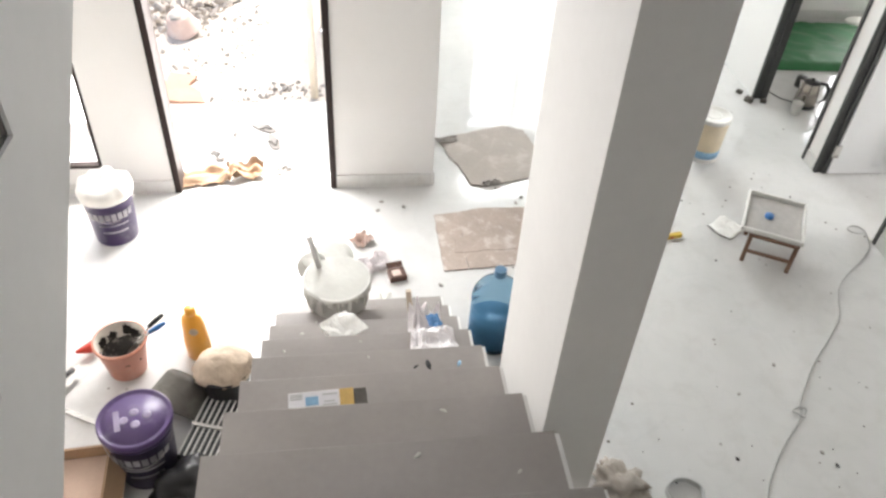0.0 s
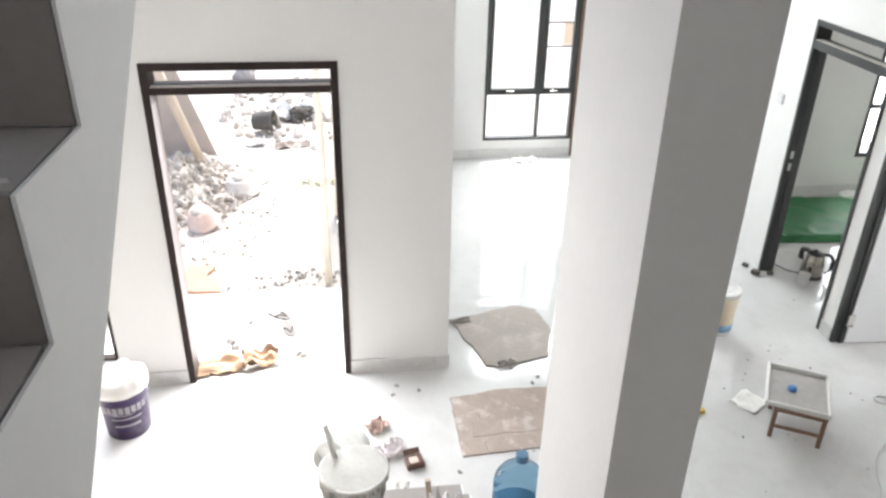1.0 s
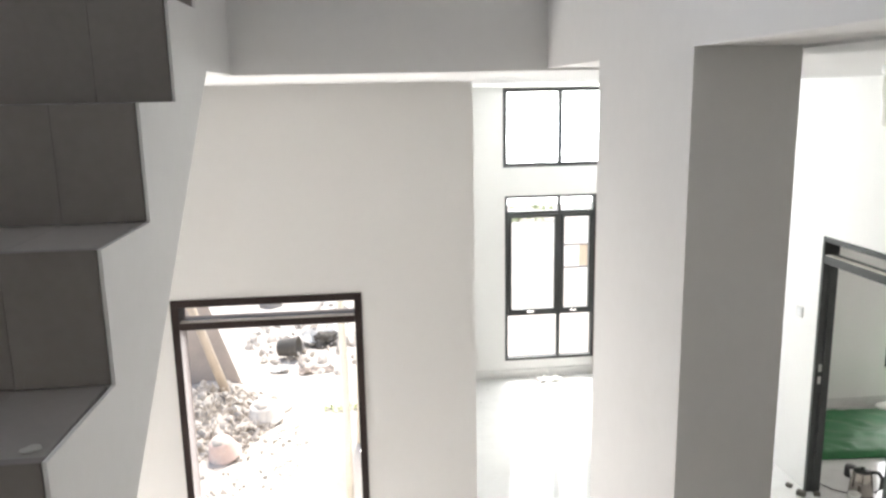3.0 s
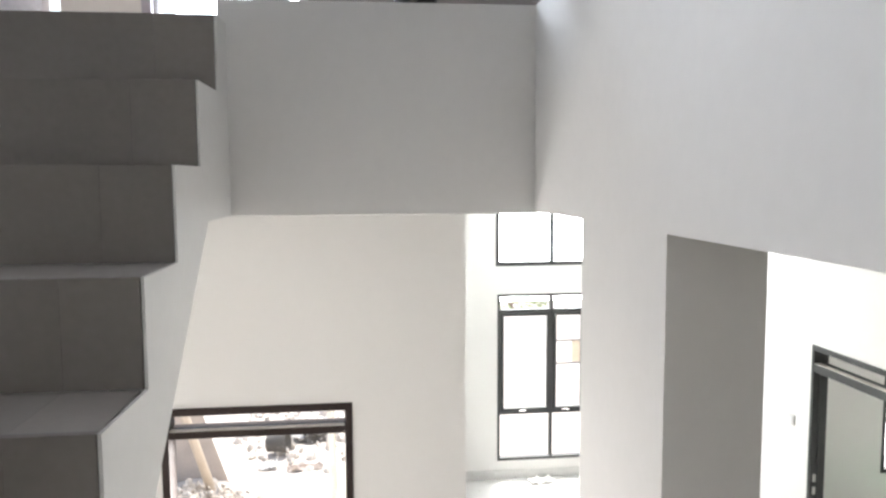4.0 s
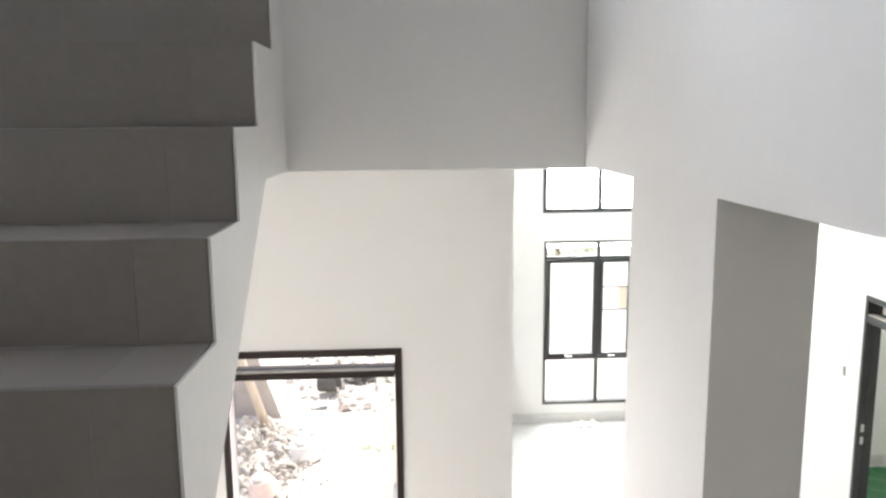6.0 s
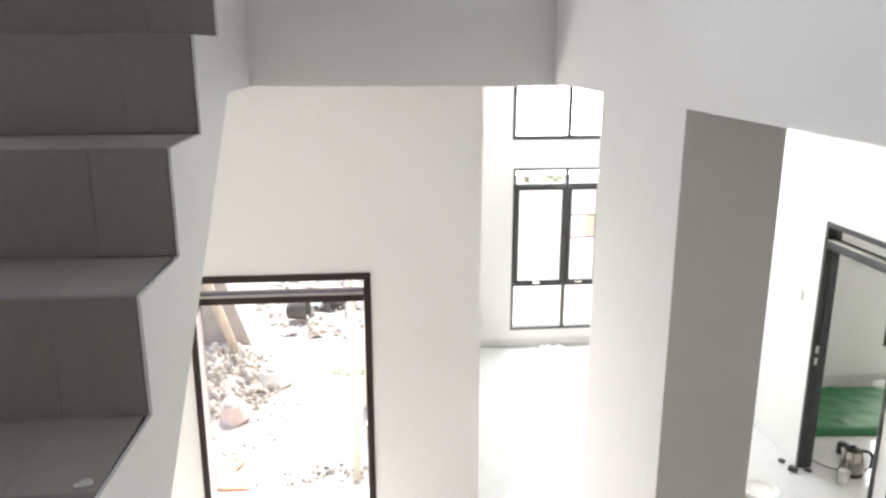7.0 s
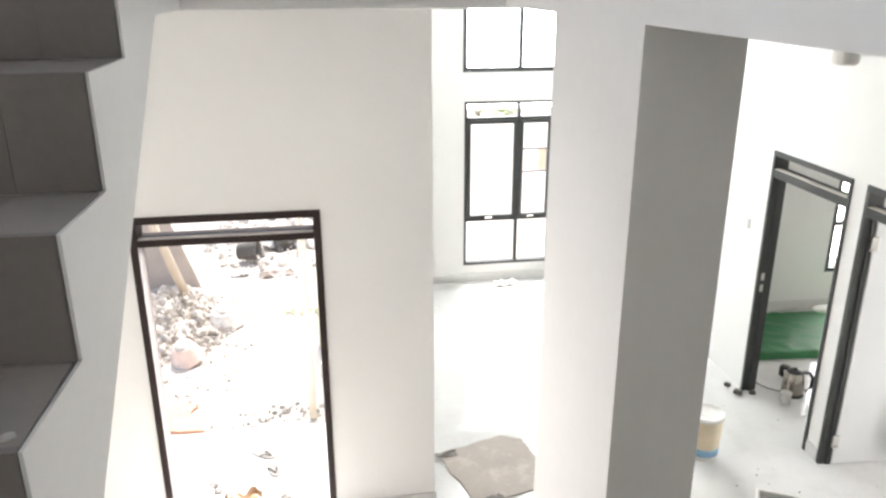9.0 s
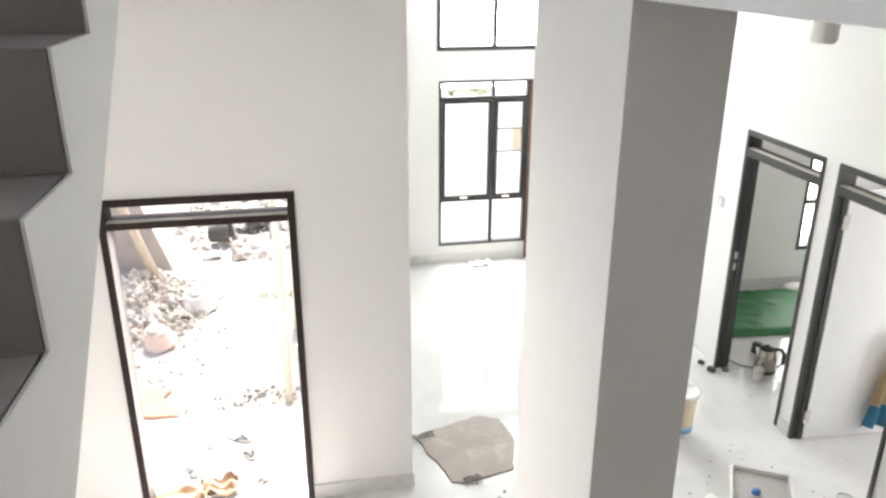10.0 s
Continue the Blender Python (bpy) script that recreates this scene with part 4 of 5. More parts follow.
for x0, y0, x1 in ((0.0, -0.024, 0.042), (0.004, -0.012, 0.036), (0.0, 0.014, 0.044)):
    part("text_bar", boxes((x0, x1, y0, y0 + 0.005, 0.0522, 0.0530)), M_CABLE, ob)
for z in (0.036, 0.044):
    part("text_bar", boxes((-0.092, -0.062, -0.0332, -0.0322, z - 0.004, z)), M_CABLE, ob)
rr = random.Random(3)
for k, (x, y, st, m, s) in enumerate(((0.285, 2.132, 5, M_BLACK, 0.014), (0.33, 2.138, 5, M_BLACK, 0.026), (0.44, 2.135, 5, M_PALEBLUE, 0.018), (0.12, 2.19, 5, M_PASTE, 0.010), (-0.20, 2.42, 4, M_PASTE, 0.012),
                                       (-0.15, 2.70, 3, M_PASTE, 0.014), (0.02, 1.80, 6, M_PASTE, 0.012), (0.30, 1.63, 7, M_PASTE, 0.013), (0.20, 1.36, 8, M_PASTE, 0.013), (0.42, 1.30, 8, M_PASTE, 0.009), (-0.12, 1.26, 8, M_PASTE, 0.012), (-0.1, 2.96, 2, M_PASTE, 0.012), (0.1, 2.45, 4, M_PASTE, 0.008))):
    c = thing("debris_crumb", (x, y, st * H1), "small dropped crumb of plaster or plastic on a tread", "debris", rr.uniform(0, 180), "crumbs on the stairs")
    part("crumb", lump(s * 0.8, s * 0.38, s * 0.2, k + 2, 0.45, 2), m, c)

# water bottle
ob = thing("water_bottle", (0.83, 3.165, 0), "large blue refillable water bottle, partly full", "water bottle", 0)
prof = [(0.0, 0.012), (0.09, 0.006), (0.118, 0.0), (0.132, 0.012), (0.135, 0.03)]
for z in (0.07, 0.13, 0.19, 0.25):
    prof += [(0.135, z), (0.1325, z + 0.010), (0.1325, z + 0.018), (0.135, z + 0.028)]
prof += [(0.135, 0.32), (0.128, 0.355), (0.105, 0.395), (0.065, 0.425), (0.034, 0.44), (0.029, 0.45), (0.029, 0.485)]
part("shell", lathe(prof, 44), M_BOTTLE, ob, smooth=True)
part("water", lathe([(0.0, 0.018), (0.11, 0.014), (0.125, 0.03), (0.125, 0.17), (0.0, 0.17)], 44), M_WATER_BLUE, ob, "dark blue water in the lower half", True)
part("cap", lathe([(0.0, 0.475), (0.032, 0.475), (0.033, 0.49), (0.031, 0.515), (0.0, 0.517)], 28), M_CAPBLUE, ob, "blue cap")

# small packs on the floor
ob = thing("cigarette_pack", (0.347, 3.69, 0), "dark red crumpled pack on the tiles", "pack", 12)
part("pack", boxes((-0.052, 0.052, -0.045, 0.045, 0.0, 0.04), bevel=0.006), M_REDPACK, ob)
part("flap", _turned(boxes((-0.048, 0.048, 0, 0.035, 0.0, 0.002)), pose(0, 0.045, 0.038, 25, 0, 0)), M_REDPACK, ob)
part("print", boxes((-0.03, 0.02, -0.03, 0.02, 0.04, 0.0412)), M_PINKPACK, ob)
ob = thing("snack_wrapper", (0.154, 4.02, 0), "crumpled pink wrapper on the tiles", "wrapper", 40)
part("foil", crumple(0.12, 0.10, 0.05, 21.0, 14, fold=4, creased=True), M_PINKPACK, ob)
ob = thing("film_scrap", (0.205, 3.80, 0), "crumpled white plastic scrap on the tiles", "plastic bag", 25)
part("film", crumple(0.20, 0.14, 0.045, 12.0, 24, fold=5, creased=True), M_FILM, ob)
ob = thing("plaster_scrap", (0.245, 3.50, 0), "pale plaster-caked scrap beside the bucket", "scrap", 60)
part("scrap", crumple(0.12, 0.07, 0.015, 14.0, 10, fold=3), M_PASTE, ob)


def ragged_sheet(pts, thick, seed, cut=10, jag=0.012):
    """A flat torn sheet with an uneven outline and slight warp."""
    out, r = [], random.Random(seed)
    for a, b in zip(pts, pts[1:] + pts[:1]):
        for k in range(cut):
            t = k / cut
            j = 0 if k == 0 else r.uniform(-jag, jag)
            out.append((a[0] + (b[0] - a[0]) * t + j, a[1] + (b[1] - a[1]) * t + j * r.uniform(-1, 1)))
    bm = prism(out, 0.0, thick, "z")
    return bm


cx, cy = 1.10, 4.93
ob = thing("floor_board", (cx, cy, 0), "torn cement-dusted cardboard sheet on the tiles", "cardboard", 0)
part("sheet", ragged_sheet([(x - cx, y - cy) for x, y in ((0.762, 5.155), (1.29, 5.32), (1.43, 5.235), (1.475, 4.96), (1.37, 4.635), (1.03, 4.55), (0.925, 4.57))], 0.012, 1), M_CARD_DUSTY, ob)
part("fold", _turned(crumple(0.16, 0.05, 0.02, 6.0, 8), pose(-0.28, 0.19, 0.012, 0, 0, 8)), M_CEMENT, ob, "dark torn corner")
part("fold", _turned(crumple(0.12, 0.05, 0.025, 8.0, 8), pose(-0.03, -0.36, 0.008, 0, 0, 10)), M_CEMENT, ob, "dark torn edge")
cx, cy = 0.92, 4.02
ob = thing("floor_board", (cx, cy, 0), "stained pinkish cardboard sheet on the tiles", "cardboard", 0)
part("sheet", ragged_sheet([(x - cx, y - cy) for x, y in ((0.63, 4.256), (0.635, 3.716), (0.783, 3.725), (0.787, 4.275))], 0.008, 2, 8, 0.005), M_CARD_PINK, ob)
part("sheet", ragged_sheet([(x - cx, y - cy) for x, y in ((0.792, 4.275), (0.789, 3.725), (1.085, 3.745), (1.30, 3.77), (1.36, 4.30), (0.95, 4.31))], 0.009, 4, 8, 0.006), M_CARD_PINK, ob)
part("ply_layer", ragged_sheet([(-0.20, -0.15), (0.35, -0.12), (0.34, 0.02), (-0.18, 0.0)], 0.0115, 3, 8, 0.01), M_CARD_PINK, ob, "loose upper layer")
for x, y, k in ((0.30, 4.42, 0), (0.27, 4.33, 1), (0.44, 4.36, 2), (0.60, 3.6, 3), (0.52, 3.45, 4), (-0.12, 4.45, 5), (1.25, 4.42, 6), (1.2, 4.36, 7)):
    c = thing("debris_crumb", (x, y, 0), "small grey crumb of mortar on the tiles", "debris", 40 * k, "crumbs on the floor")
    part("crumb", lump(0.018, 0.012, 0.010, k + 31, 0.4, 2), M_CEMENT, c)

# ---- things in the right-hand room ----
ob = thing("folding_stool", (2.71, 3.76, 0), "low dark wooden stool under a plastic tray", "stool", -29)
part("seat", boxes((-0.15, 0.15, -0.15, 0.15, 0.195, 0.212), bevel=0.004), M_WOOD, ob)
for x in (-0.135, 0.135):
    for y in (-0.14, 0.14):
        part("leg", boxes((x - 0.012, x + 0.012, y - 0.012, y + 0.012, 0.0, 0.195), bevel=0.003), M_WOOD, ob)
for y in (-0.14, 0.14):
    part("stretcher", boxes((-0.123, 0.123, y - 0.009, y + 0.009, 0.075, 0.093), bevel=0.002), M_WOOD, ob)
ob = thing("plastic_tray", (2.735, 3.84, 0.2125), "dirty translucent white plastic tray on the stool", "tray", -30)
part("base", boxes((-0.165, 0.165, -0.20, 0.20, 0.0, 0.006), bevel=0.002), M_TRAY, ob, "grey film of dried plaster")
for x0, x1, y0, y1 in ((-0.185, -0.165, -0.22, 0.22), (0.165, 0.185, -0.22, 0.22), (-0.165, 0.165, -0.22, -0.20), (-0.165, 0.165, 0.20, 0.22)):
    part("wall", boxes((x0, x1, y0, y1, 0.0, 0.034), bevel=0.008), M_WHITE_PLASTIC, ob)
ob = thing("bottle_cap", (2.702, 3.85, 0.219), "blue plastic cap lying in the tray", "cap", 0)
part("cap", lathe([(0.0, 0.0), (0.026, 0.0), (0.028, 0.004), (0.026, 0.022), (0.0, 0.024)], 24), M_BLUE, ob, smooth=True)
ob = thing("white_cloth", (2.555, 4.02, 0), "crumpled white cloth behind the stool", "cloth", 30)
part("cloth", crumple(0.19, 0.17, 0.009, 15.0, 18, fold=3.0), M_PAPER, ob, smooth=True)

ob = thing("paint_can", (2.71, 4.86, 0), "cream plastic pail with a blue stripe and pale lid", "pail", 0)
part("body", lathe([(0.0, 0.003), (0.105, 0.0), (0.109, 0.006), (0.122, 0.34), (0.0, 0.34)], 36), M_CREAM, ob, "cream printed wall", True)
part("stripe", lathe([(0.1105, 0.035), (0.1118, 0.035), (0.1145, 0.095), (0.1132, 0.095)], 36), M_PALEBLUE, ob, "blue stripe", True)
part("foot_band", lathe([(0.107, 0.0), (0.1095, 0.001), (0.1115, 0.033), (0.109, 0.033)], 36), M_WHITE_PLASTIC, ob, "white foot band", True)
lid = part("lid", lathe([(0.126, 0.325), (0.129, 0.33), (0.129, 0.352), (0.120, 0.356), (0.116, 0.349), (0.0, 0.349)], 36), M_WHITE_PLASTIC, ob, "pale lid", True)
part("lid_ring", lathe([(0.045, 0.349), (0.055, 0.353), (0.062, 0.349)], 28), M_WHITE_PLASTIC, lid, "", True)
ob = thing("spirit_level", (2.14, 3.94, 0), "short yellow torpedo level on the tiles", "level", 10)
part("body", boxes((-0.075, 0.075, -0.016, 0.016, 0.0, 0.032), bevel=0.004), M_YELLOW, ob)
part("end_cap", boxes((-0.088, -0.0755, -0.017, 0.017, 0.0, 0.033), bevel=0.003), M_BLACK, ob)
part("vial", boxes((-0.012, 0.012, -0.017, -0.0155, 0.010, 0.024)), M_RED, ob)

cable = thing("power_cable", (0, 0, 0), "grey power cable trailing across the tiles", "cable")
pts = [(3.50, 3.93), (3.44, 3.77), (3.312, 3.647), (3.074, 3.46), (2.97, 3.31), (2.914, 3.188), (2.78, 3.04), (2.638, 2.911), (2.53, 2.80), (2.444, 2.694), (2.37, 2.60), (2.311, 2.491), (2.21, 2.40), (2.117, 2.31), (2.03, 2.21), (1.966, 2.112), (1.90, 1.95), (1.95, 1.7), (2.1, 1.4)]
fine_pts = []
for i in range(len(pts) - 1):
    p0, p1, p2, p3 = [Vector(pts[min(max(i + d, 0), len(pts) - 1)]) for d in (-1, 0, 1, 2)]
    for k in range(5):
        t = k / 5
        q = 0.5 * (2 * p1 + (p2 - p0) * t + (2 * p0 - 5 * p1 + 4 * p2 - p3) * t * t + (3 * p1 - p0 - 3 * p2 + p3) * t ** 3)
        fine_pts.append((q.x, q.y, 0.006))
part("cord", tube(fine_pts, 0.0033, 8), M_CABLE, cable, smooth=True)
part("loop", tube([(3.43 + 0.055 * math.cos(a), 3.93 + 0.04 * math.sin(a), 0.008 + 0.01 * math.sin(a / 2)) for a in [2 * math.pi * k / 24 for k in range(25)]], 0.005), M_CABLE, cable, smooth=True)
part("knot", tube([(2.335 + 0.03 * math.cos(a) * (1 + 0.3 * math.sin(3 * a)), 2.535 + 0.03 * math.sin(a), 0.010 + 0.006 * math.sin(2 * a)) for a in [2 * math.pi * k / 24 for k in range(25)]], 0.005), M_CABLE, cable, smooth=True)
ob = thing("dust_rag", (1.27, 2.19, 0), "crumpled dirty pale cloth on the tiles", "rag", 40)
part("cloth", lump(0.10, 0.13, 0.10, 41, 0.6, 4, 0.2, freq=2.6), M_CLOTH, ob, smooth=True)
ob = thing("wire_coil", (1.56, 2.13, 0), "coil of grey wire on the tiles", "wire coil", 0)
part("coil", tube([(0.085 * math.cos(a) * (1 + 0.05 * math.sin(5 * a)), 0.075 * math.sin(a), 0.006 + 0.0018 * a) for a in [2 * math.pi * k / 24 for k in range(73)]], 0.005), M_CABLE, ob, smooth=True)
rr = random.Random(9)
for k in range(60):
    x, y = rr.uniform(1.0, 3.3), 2.1 + 2.3 * rr.random() ** 1.4
    c = thing("debris_crumb", (x, y, 0), "small dark crumb of grit on the tiles", "debris", rr.uniform(0, 180), "crumbs on the floor")
    s = 0.004 + 0.010 * rr.random() ** 2
    part("crumb", lump(s, s * 0.7, s * 0.5, k + 50, 0.4, 2), M_SLUDGE if k % 3 else M_CEMENT, c)

# ceiling lamp holder and wall switch
ob = thing("ceiling_lamp", (1.80, 2.76, CEIL - 0.20), "round white surface-mounted ceiling lamp", "ceiling lamp")
part("base", lathe([(0.0, 0.20), (0.052, 0.20), (0.052, 0.175), (0.048, 0.17), (0.0, 0.17)], 28), M_LEAF, ob, smooth=True)
part("shade", lathe([(0.0, 0.0), (0.036, 0.002), (0.045, 0.012), (0.047, 0.17), (0.0, 0.17)], 32), M_WHITE_PLASTIC, ob, "pale cylindrical shade", True)
ob = thing("light_switch", (3.493, 5.94, 1.43), "white square wall switch plate", "switch", 90)
part("plate", boxes((-0.042, 0.042, 0.0, 0.010, -0.042, 0.042), bevel=0.004), M_SKIRT, ob)
part("rocker", boxes((-0.022, 0.022, 0.010, 0.014, -0.030, 0.030), bevel=0.003), M_LEAF, ob)

# ---- bedroom ----
ob = thing("mattress", (4.85, 6.55, 0), "thin mattress with a creased green vinyl cover", "mattress", -4)
bm = bmesh.new()
nx, ny = 60, 30
grid = [[None] * (ny + 1) for _ in range(nx + 1)]
for i in range(nx + 1):
    for j in range(ny + 1):
        u, v = -1.05 + 2.1 * i / nx, -0.47 + 0.94 * j / ny
        edge = min(1.0, min(1.05 - abs(u), 0.47 - abs(v)) / 0.05)
        cr = 0.024 * abs(noise.noise(Vector((u * 5, v * 5, 1)))) + 0.030 * max(0, 0.35 - 2.0 * abs(noise.noise(Vector((u * 3 + v * 4, v * 6, 4)))))
        grid[i][j] = bm.verts.new((u, v, 0.015 + 0.045 * math.sqrt(max(0.0, edge)) + cr * edge))
for i in range(nx):
    for j in range(ny):
        bm.faces.new((grid[i][j], grid[i + 1][j], grid[i + 1][j + 1], grid[i][j + 1]))
part("cover", bm, M_GREEN, ob, smooth=True)
part("side", boxes((-1.045, 1.045, -0.465, 0.465, 0.0, 0.022), bevel=0.008), M_GREEN, ob)
ob = thing("pillow", (5.16, 6.98, 0.055), "small white folded cloth on the mattress", "pillow", 0)
part("cover", lump(0.14, 0.09, 0.05, 61, 0.2, 4), M_PAPER, ob, smooth=True)
ob = thing("electric_kettle", (3.875, 5.55, 0), "stainless steel electric kettle with black handle", "kettle", -30)
ob.scale = (1.18, 1.18, 1.18)
part("base", lathe([(0.0, 0.0), (0.078, 0.0), (0.08, 0.006), (0.075, 0.02), (0.0, 0.022)], 32), M_TOBACCO, ob, "black base", True)
part("body", lathe([(0.0, 0.022), (0.074, 0.022), (0.076, 0.03), (0.070, 0.11), (0.058, 0.175), (0.052, 0.18)], 36), M_KETTLE, ob, smooth=True)
part("lid", lathe([(0.054, 0.178), (0.052, 0.188), (0.03, 0.196), (0.012, 0.198), (0.010, 0.21), (0.0, 0.212)], 32), M_TOBACCO, ob, "black lid", True)
part("handle", tube([(0.052, 0, 0.182), (0.095, 0, 0.185), (0.12, 0, 0.15), (0.118, 0, 0.08), (0.085, 0, 0.04)], [0.012, 0.013, 0.014, 0.013, 0.010], 10), M_TOBACCO, ob, "black loop handle", True)
part("spout", _turned(prism([(-0.022, 0.0), (0.022, 0.0), (0.0, 0.045)], 0.0, 0.02), pose(-0.068, 0, 0.135, 0, -12, 0)), M_STEEL, ob)
ob = thing("plastic_cup", (3.73, 5.42, 0), "clear white plastic cup beside the kettle", "cup", 0)
part("cup", lathe([(0.0, 0.004), (0.034, 0.0), (0.036, 0.004), (0.045, 0.10), (0.047, 0.102), (0.043, 0.102), (0.033, 0.008), (0.0, 0.008)], 28), M_WHITE_PLASTIC, ob, smooth=True)
ob = thing("dark_jar", (4.0, 5.86, 0), "small dark jar behind the kettle", "jar", 0)
part("jar", lathe([(0.0, 0.0), (0.045, 0.0), (0.05, 0.01), (0.048, 0.08), (0.04, 0.095), (0.0, 0.097)], 24), M_TOBACCO, ob, smooth=True)
ob = thing("kettle_cord", (0, 0, 0), "thin black kettle cord on the floor", "cord")
part("cord", tube([(3.64, 5.90, 0.005), (3.68, 5.75, 0.005), (3.72, 5.66, 0.005), (3.79, 5.60, 0.006), (3.82, 5.57, 0.008)], 0.004), M_TOBACCO, ob, smooth=True)
ob = thing("paper_bag", (4.18, 5.62, 0), "crumpled pale paper bag by the doorway", "paper bag", 0)
part("paper", lump(0.05, 0.05, 0.09, 71, 0.4, 3), M_SKIRT, ob)
for x, y, s in ((3.40, 5.76, 0.045), (3.42, 5.62, 0.06), (3.54, 5.60, 0.045)):
    c = thing("rubber_offcut", (x, y, 0), "dark rubber offcut at the doorway", "offcut", 300 * x, "offcuts by the door")
    part("block", boxes((-s * 0.55, s * 0.55, -s * 0.4, s * 0.4, 0, s * 0.7), bevel=0.006), M_DARKGREY, c)

# towel over the door handle
tw = thing("towel", (4.13, 4.50, 0), "beige towel with a blue end hanging on the door", "towel", 0)


def hanging(z0, z1, material, name):
    bm = bmesh.new()
    n, m, rows = 24, 14, []
    for j in range(m + 1):
        z = z1 + (z0 - z1) * j / m
        f = (0.88 - z) / 0.8
        row = []
        for i in range(n + 1):
            u = i / n - 0.5
            row.append(bm.verts.new((u * (0.10 + 0.26 * f), -0.006 - 0.030 * f * math.sin(u * 21 + 1.5 * f) - 0.02, z)))
        rows.append(row)
    for a, b in zip(rows, rows[1:]):
        for i in range(n):
            bm.faces.new((a[i], a[i + 1], b[i + 1], b[i]))
    bmesh.ops.solidify(bm, geom=bm.faces[:], thickness=0.008)
    return part(name, bm, material, tw, smooth=True)


hanging(0.30, 0.88, M_TOWEL, "cloth")["label"] = "beige terry cloth"
hanging(0.12, 0.298, M_TOWEL_BLUE, "blue_end")["label"] = "blue terry end"
part("loop", tube([(0, -0.02, 0.87), (0.05, 0.0, 0.96), (0.12, 0.02, 1.0)], 0.006), M_TOWEL, tw)

# ---- upstairs ----
ob = thing("backpack", (0.225, 2.74, 3.879), "black fabric bag with straps leaning on the landing edge", "bag", 8)
bm = _turned(boxes((-0.065, 0.065, -0.05, 0.05, 0.0, 0.42), bevel=0.03), pose(0, 0, 0, 0, 18, 0))
part("body", bm, M_BLACK, ob)
part("strap", _turned(tube([(-0.01, -0.056, 0.0), (-0.012, -0.075, 0.14), (-0.008, -0.056, 0.36)], 0.010, 8), pose(0, 0, 0, 0, 18, 0)), M_DARKGREY, ob, "dark grey webbing strap", True)
part("white_tag", _turned(boxes((0.018, 0.058, -0.056, -0.0505, 0.068, 0.094)), pose(0, 0, 0, 0, 18, 0)), M_PRINT, ob, "white tag")
part("green_tag", _turned(boxes((-0.005, 0.062, -0.056, -0.0505, 0.128, 0.20)), pose(0, 0, 0, 0, 18, 0)), M_GREENTAG, ob, "green and yellow tag")
part("yellow_mark", _turned(boxes((0.02, 0.05, -0.0565, -0.0505, 0.104, 0.118)), pose(0, 0, 0, 0, 18, 0)), M_YELLOW, ob, "small yellow mark")
part("piping", _turned(tube([(-0.066, -0.05, 0.01), (-0.066, -0.05, 0.40)], 0.003), pose(0, 0, 0, 0, 18, 0)), M_PRINT, ob)
up_door = thing("inner_door", (-1.44, 4.55, UP), "beige door leaf standing open upstairs", "door", 0)
part("panel", boxes((0.0, 0.40, -0.02, 0.02, 0.005, 2.0), bevel=0.003), M_BEIGE_DOOR, up_door)
part("edge_frame", boxes((0.402, 0.45, -0.03, 0.045, 0.0, 2.1), bevel=0.003), M_MAUVE, up_door, "mauve-grey door edge")
ob = thing("concrete_block", (-0.42, 4.92, 3.7), "broken bluish grey concrete stub on the balcony outside", "post", 0)
part("block", boxes((-0.10, 0.0, -0.10, 0.10, 0, 0.77), (0.001, 0.10, -0.10, 0.10, 0, 0.86), bevel=0.02), M_BLUEGREY, ob)
tagged(link("balcony", boxes((-1.9, 0.6, 4.755, 5.25, 3.55, 3.70)), M_PORCH), "pale concrete balcony slab outside the upstairs window", "balcony", kind="structure")

# ---- outside ----
GZ = -0.14
tagged(link("yard_wall", boxes((-24, 24, 30.0, 30.2, GZ, 2.6)), M_YARD), "pale plastered boundary wall of the yard", "wall", kind="structure")
rub = random.Random(12)


def rubble_heap(name, cx, cy, rx, ry, h, count, smin, smax, material, label):
    bm = bmesh.new()
    for k in range(count):
        a, q = rub.uniform(0, 6.283), math.sqrt(rub.random())
        x, y = cx + rx * q * math.cos(a), cy + ry * q * math.sin(a)
        z = GZ + h * (1 - q) * rub.uniform(0.3, 1.0)
        s = smin + (smax - smin) * rub.random() ** 2.2
        vs = bmesh.ops.create_icosphere(bm, subdivisions=1, radius=s)["verts"]
        off = Vector((k * 1.7, k * 0.9, k))
        turn = Euler((rub.uniform(0, 3), rub.uniform(0, 3), rub.uniform(0, 3))).to_matrix()
        for v in vs:
            c = v.co * rub.uniform(0.55, 1.15)
            c.z *= 0.5
            v.co = turn @ c + Vector((x, y, z))
    return tagged(link(name, bm, material), label, "rubble", kind="stuff")


rubble_heap("rubble", -1.75, 8.2, 0.82, 1.0, 0.40, 1700, 0.010, 0.062, M_RUBBLE, "heap of broken grey rubble in the yard")
rubble_heap("rubble_fine", -1.35, 7.3, 0.75, 1.15, 0.03, 420, 0.006, 0.030, M_RUBBLE, "scattered small rubble on the soil")
rubble_heap("rubble_far", -0.55, 10.9, 1.1, 1.7, 0.10, 330, 0.015, 0.10, M_RUBBLE, "scattered rubble and waste further off")
rubble_heap("edge_litter", -0.38, 6.15, 0.42, 0.15, 0.02, 120, 0.006, 0.034, M_CEMENT, "grey litter and grit along the porch edge")
rubble_heap("edge_grit", -0.85, 6.0, 0.25, 0.05, 0.02, 20, 0.008, 0.028, M_CEMENT, "grit along the porch edge")
heap = lump(0.85, 0.9, 0.16, 77, 0.35, 5, 0.1, at=(-1.9, 8.5, GZ - 0.03))
tagged(link("soil_heap", heap, M_DIRT, smooth=True), "low heap of pale soil under the rubble", "soil heap", kind="structure")
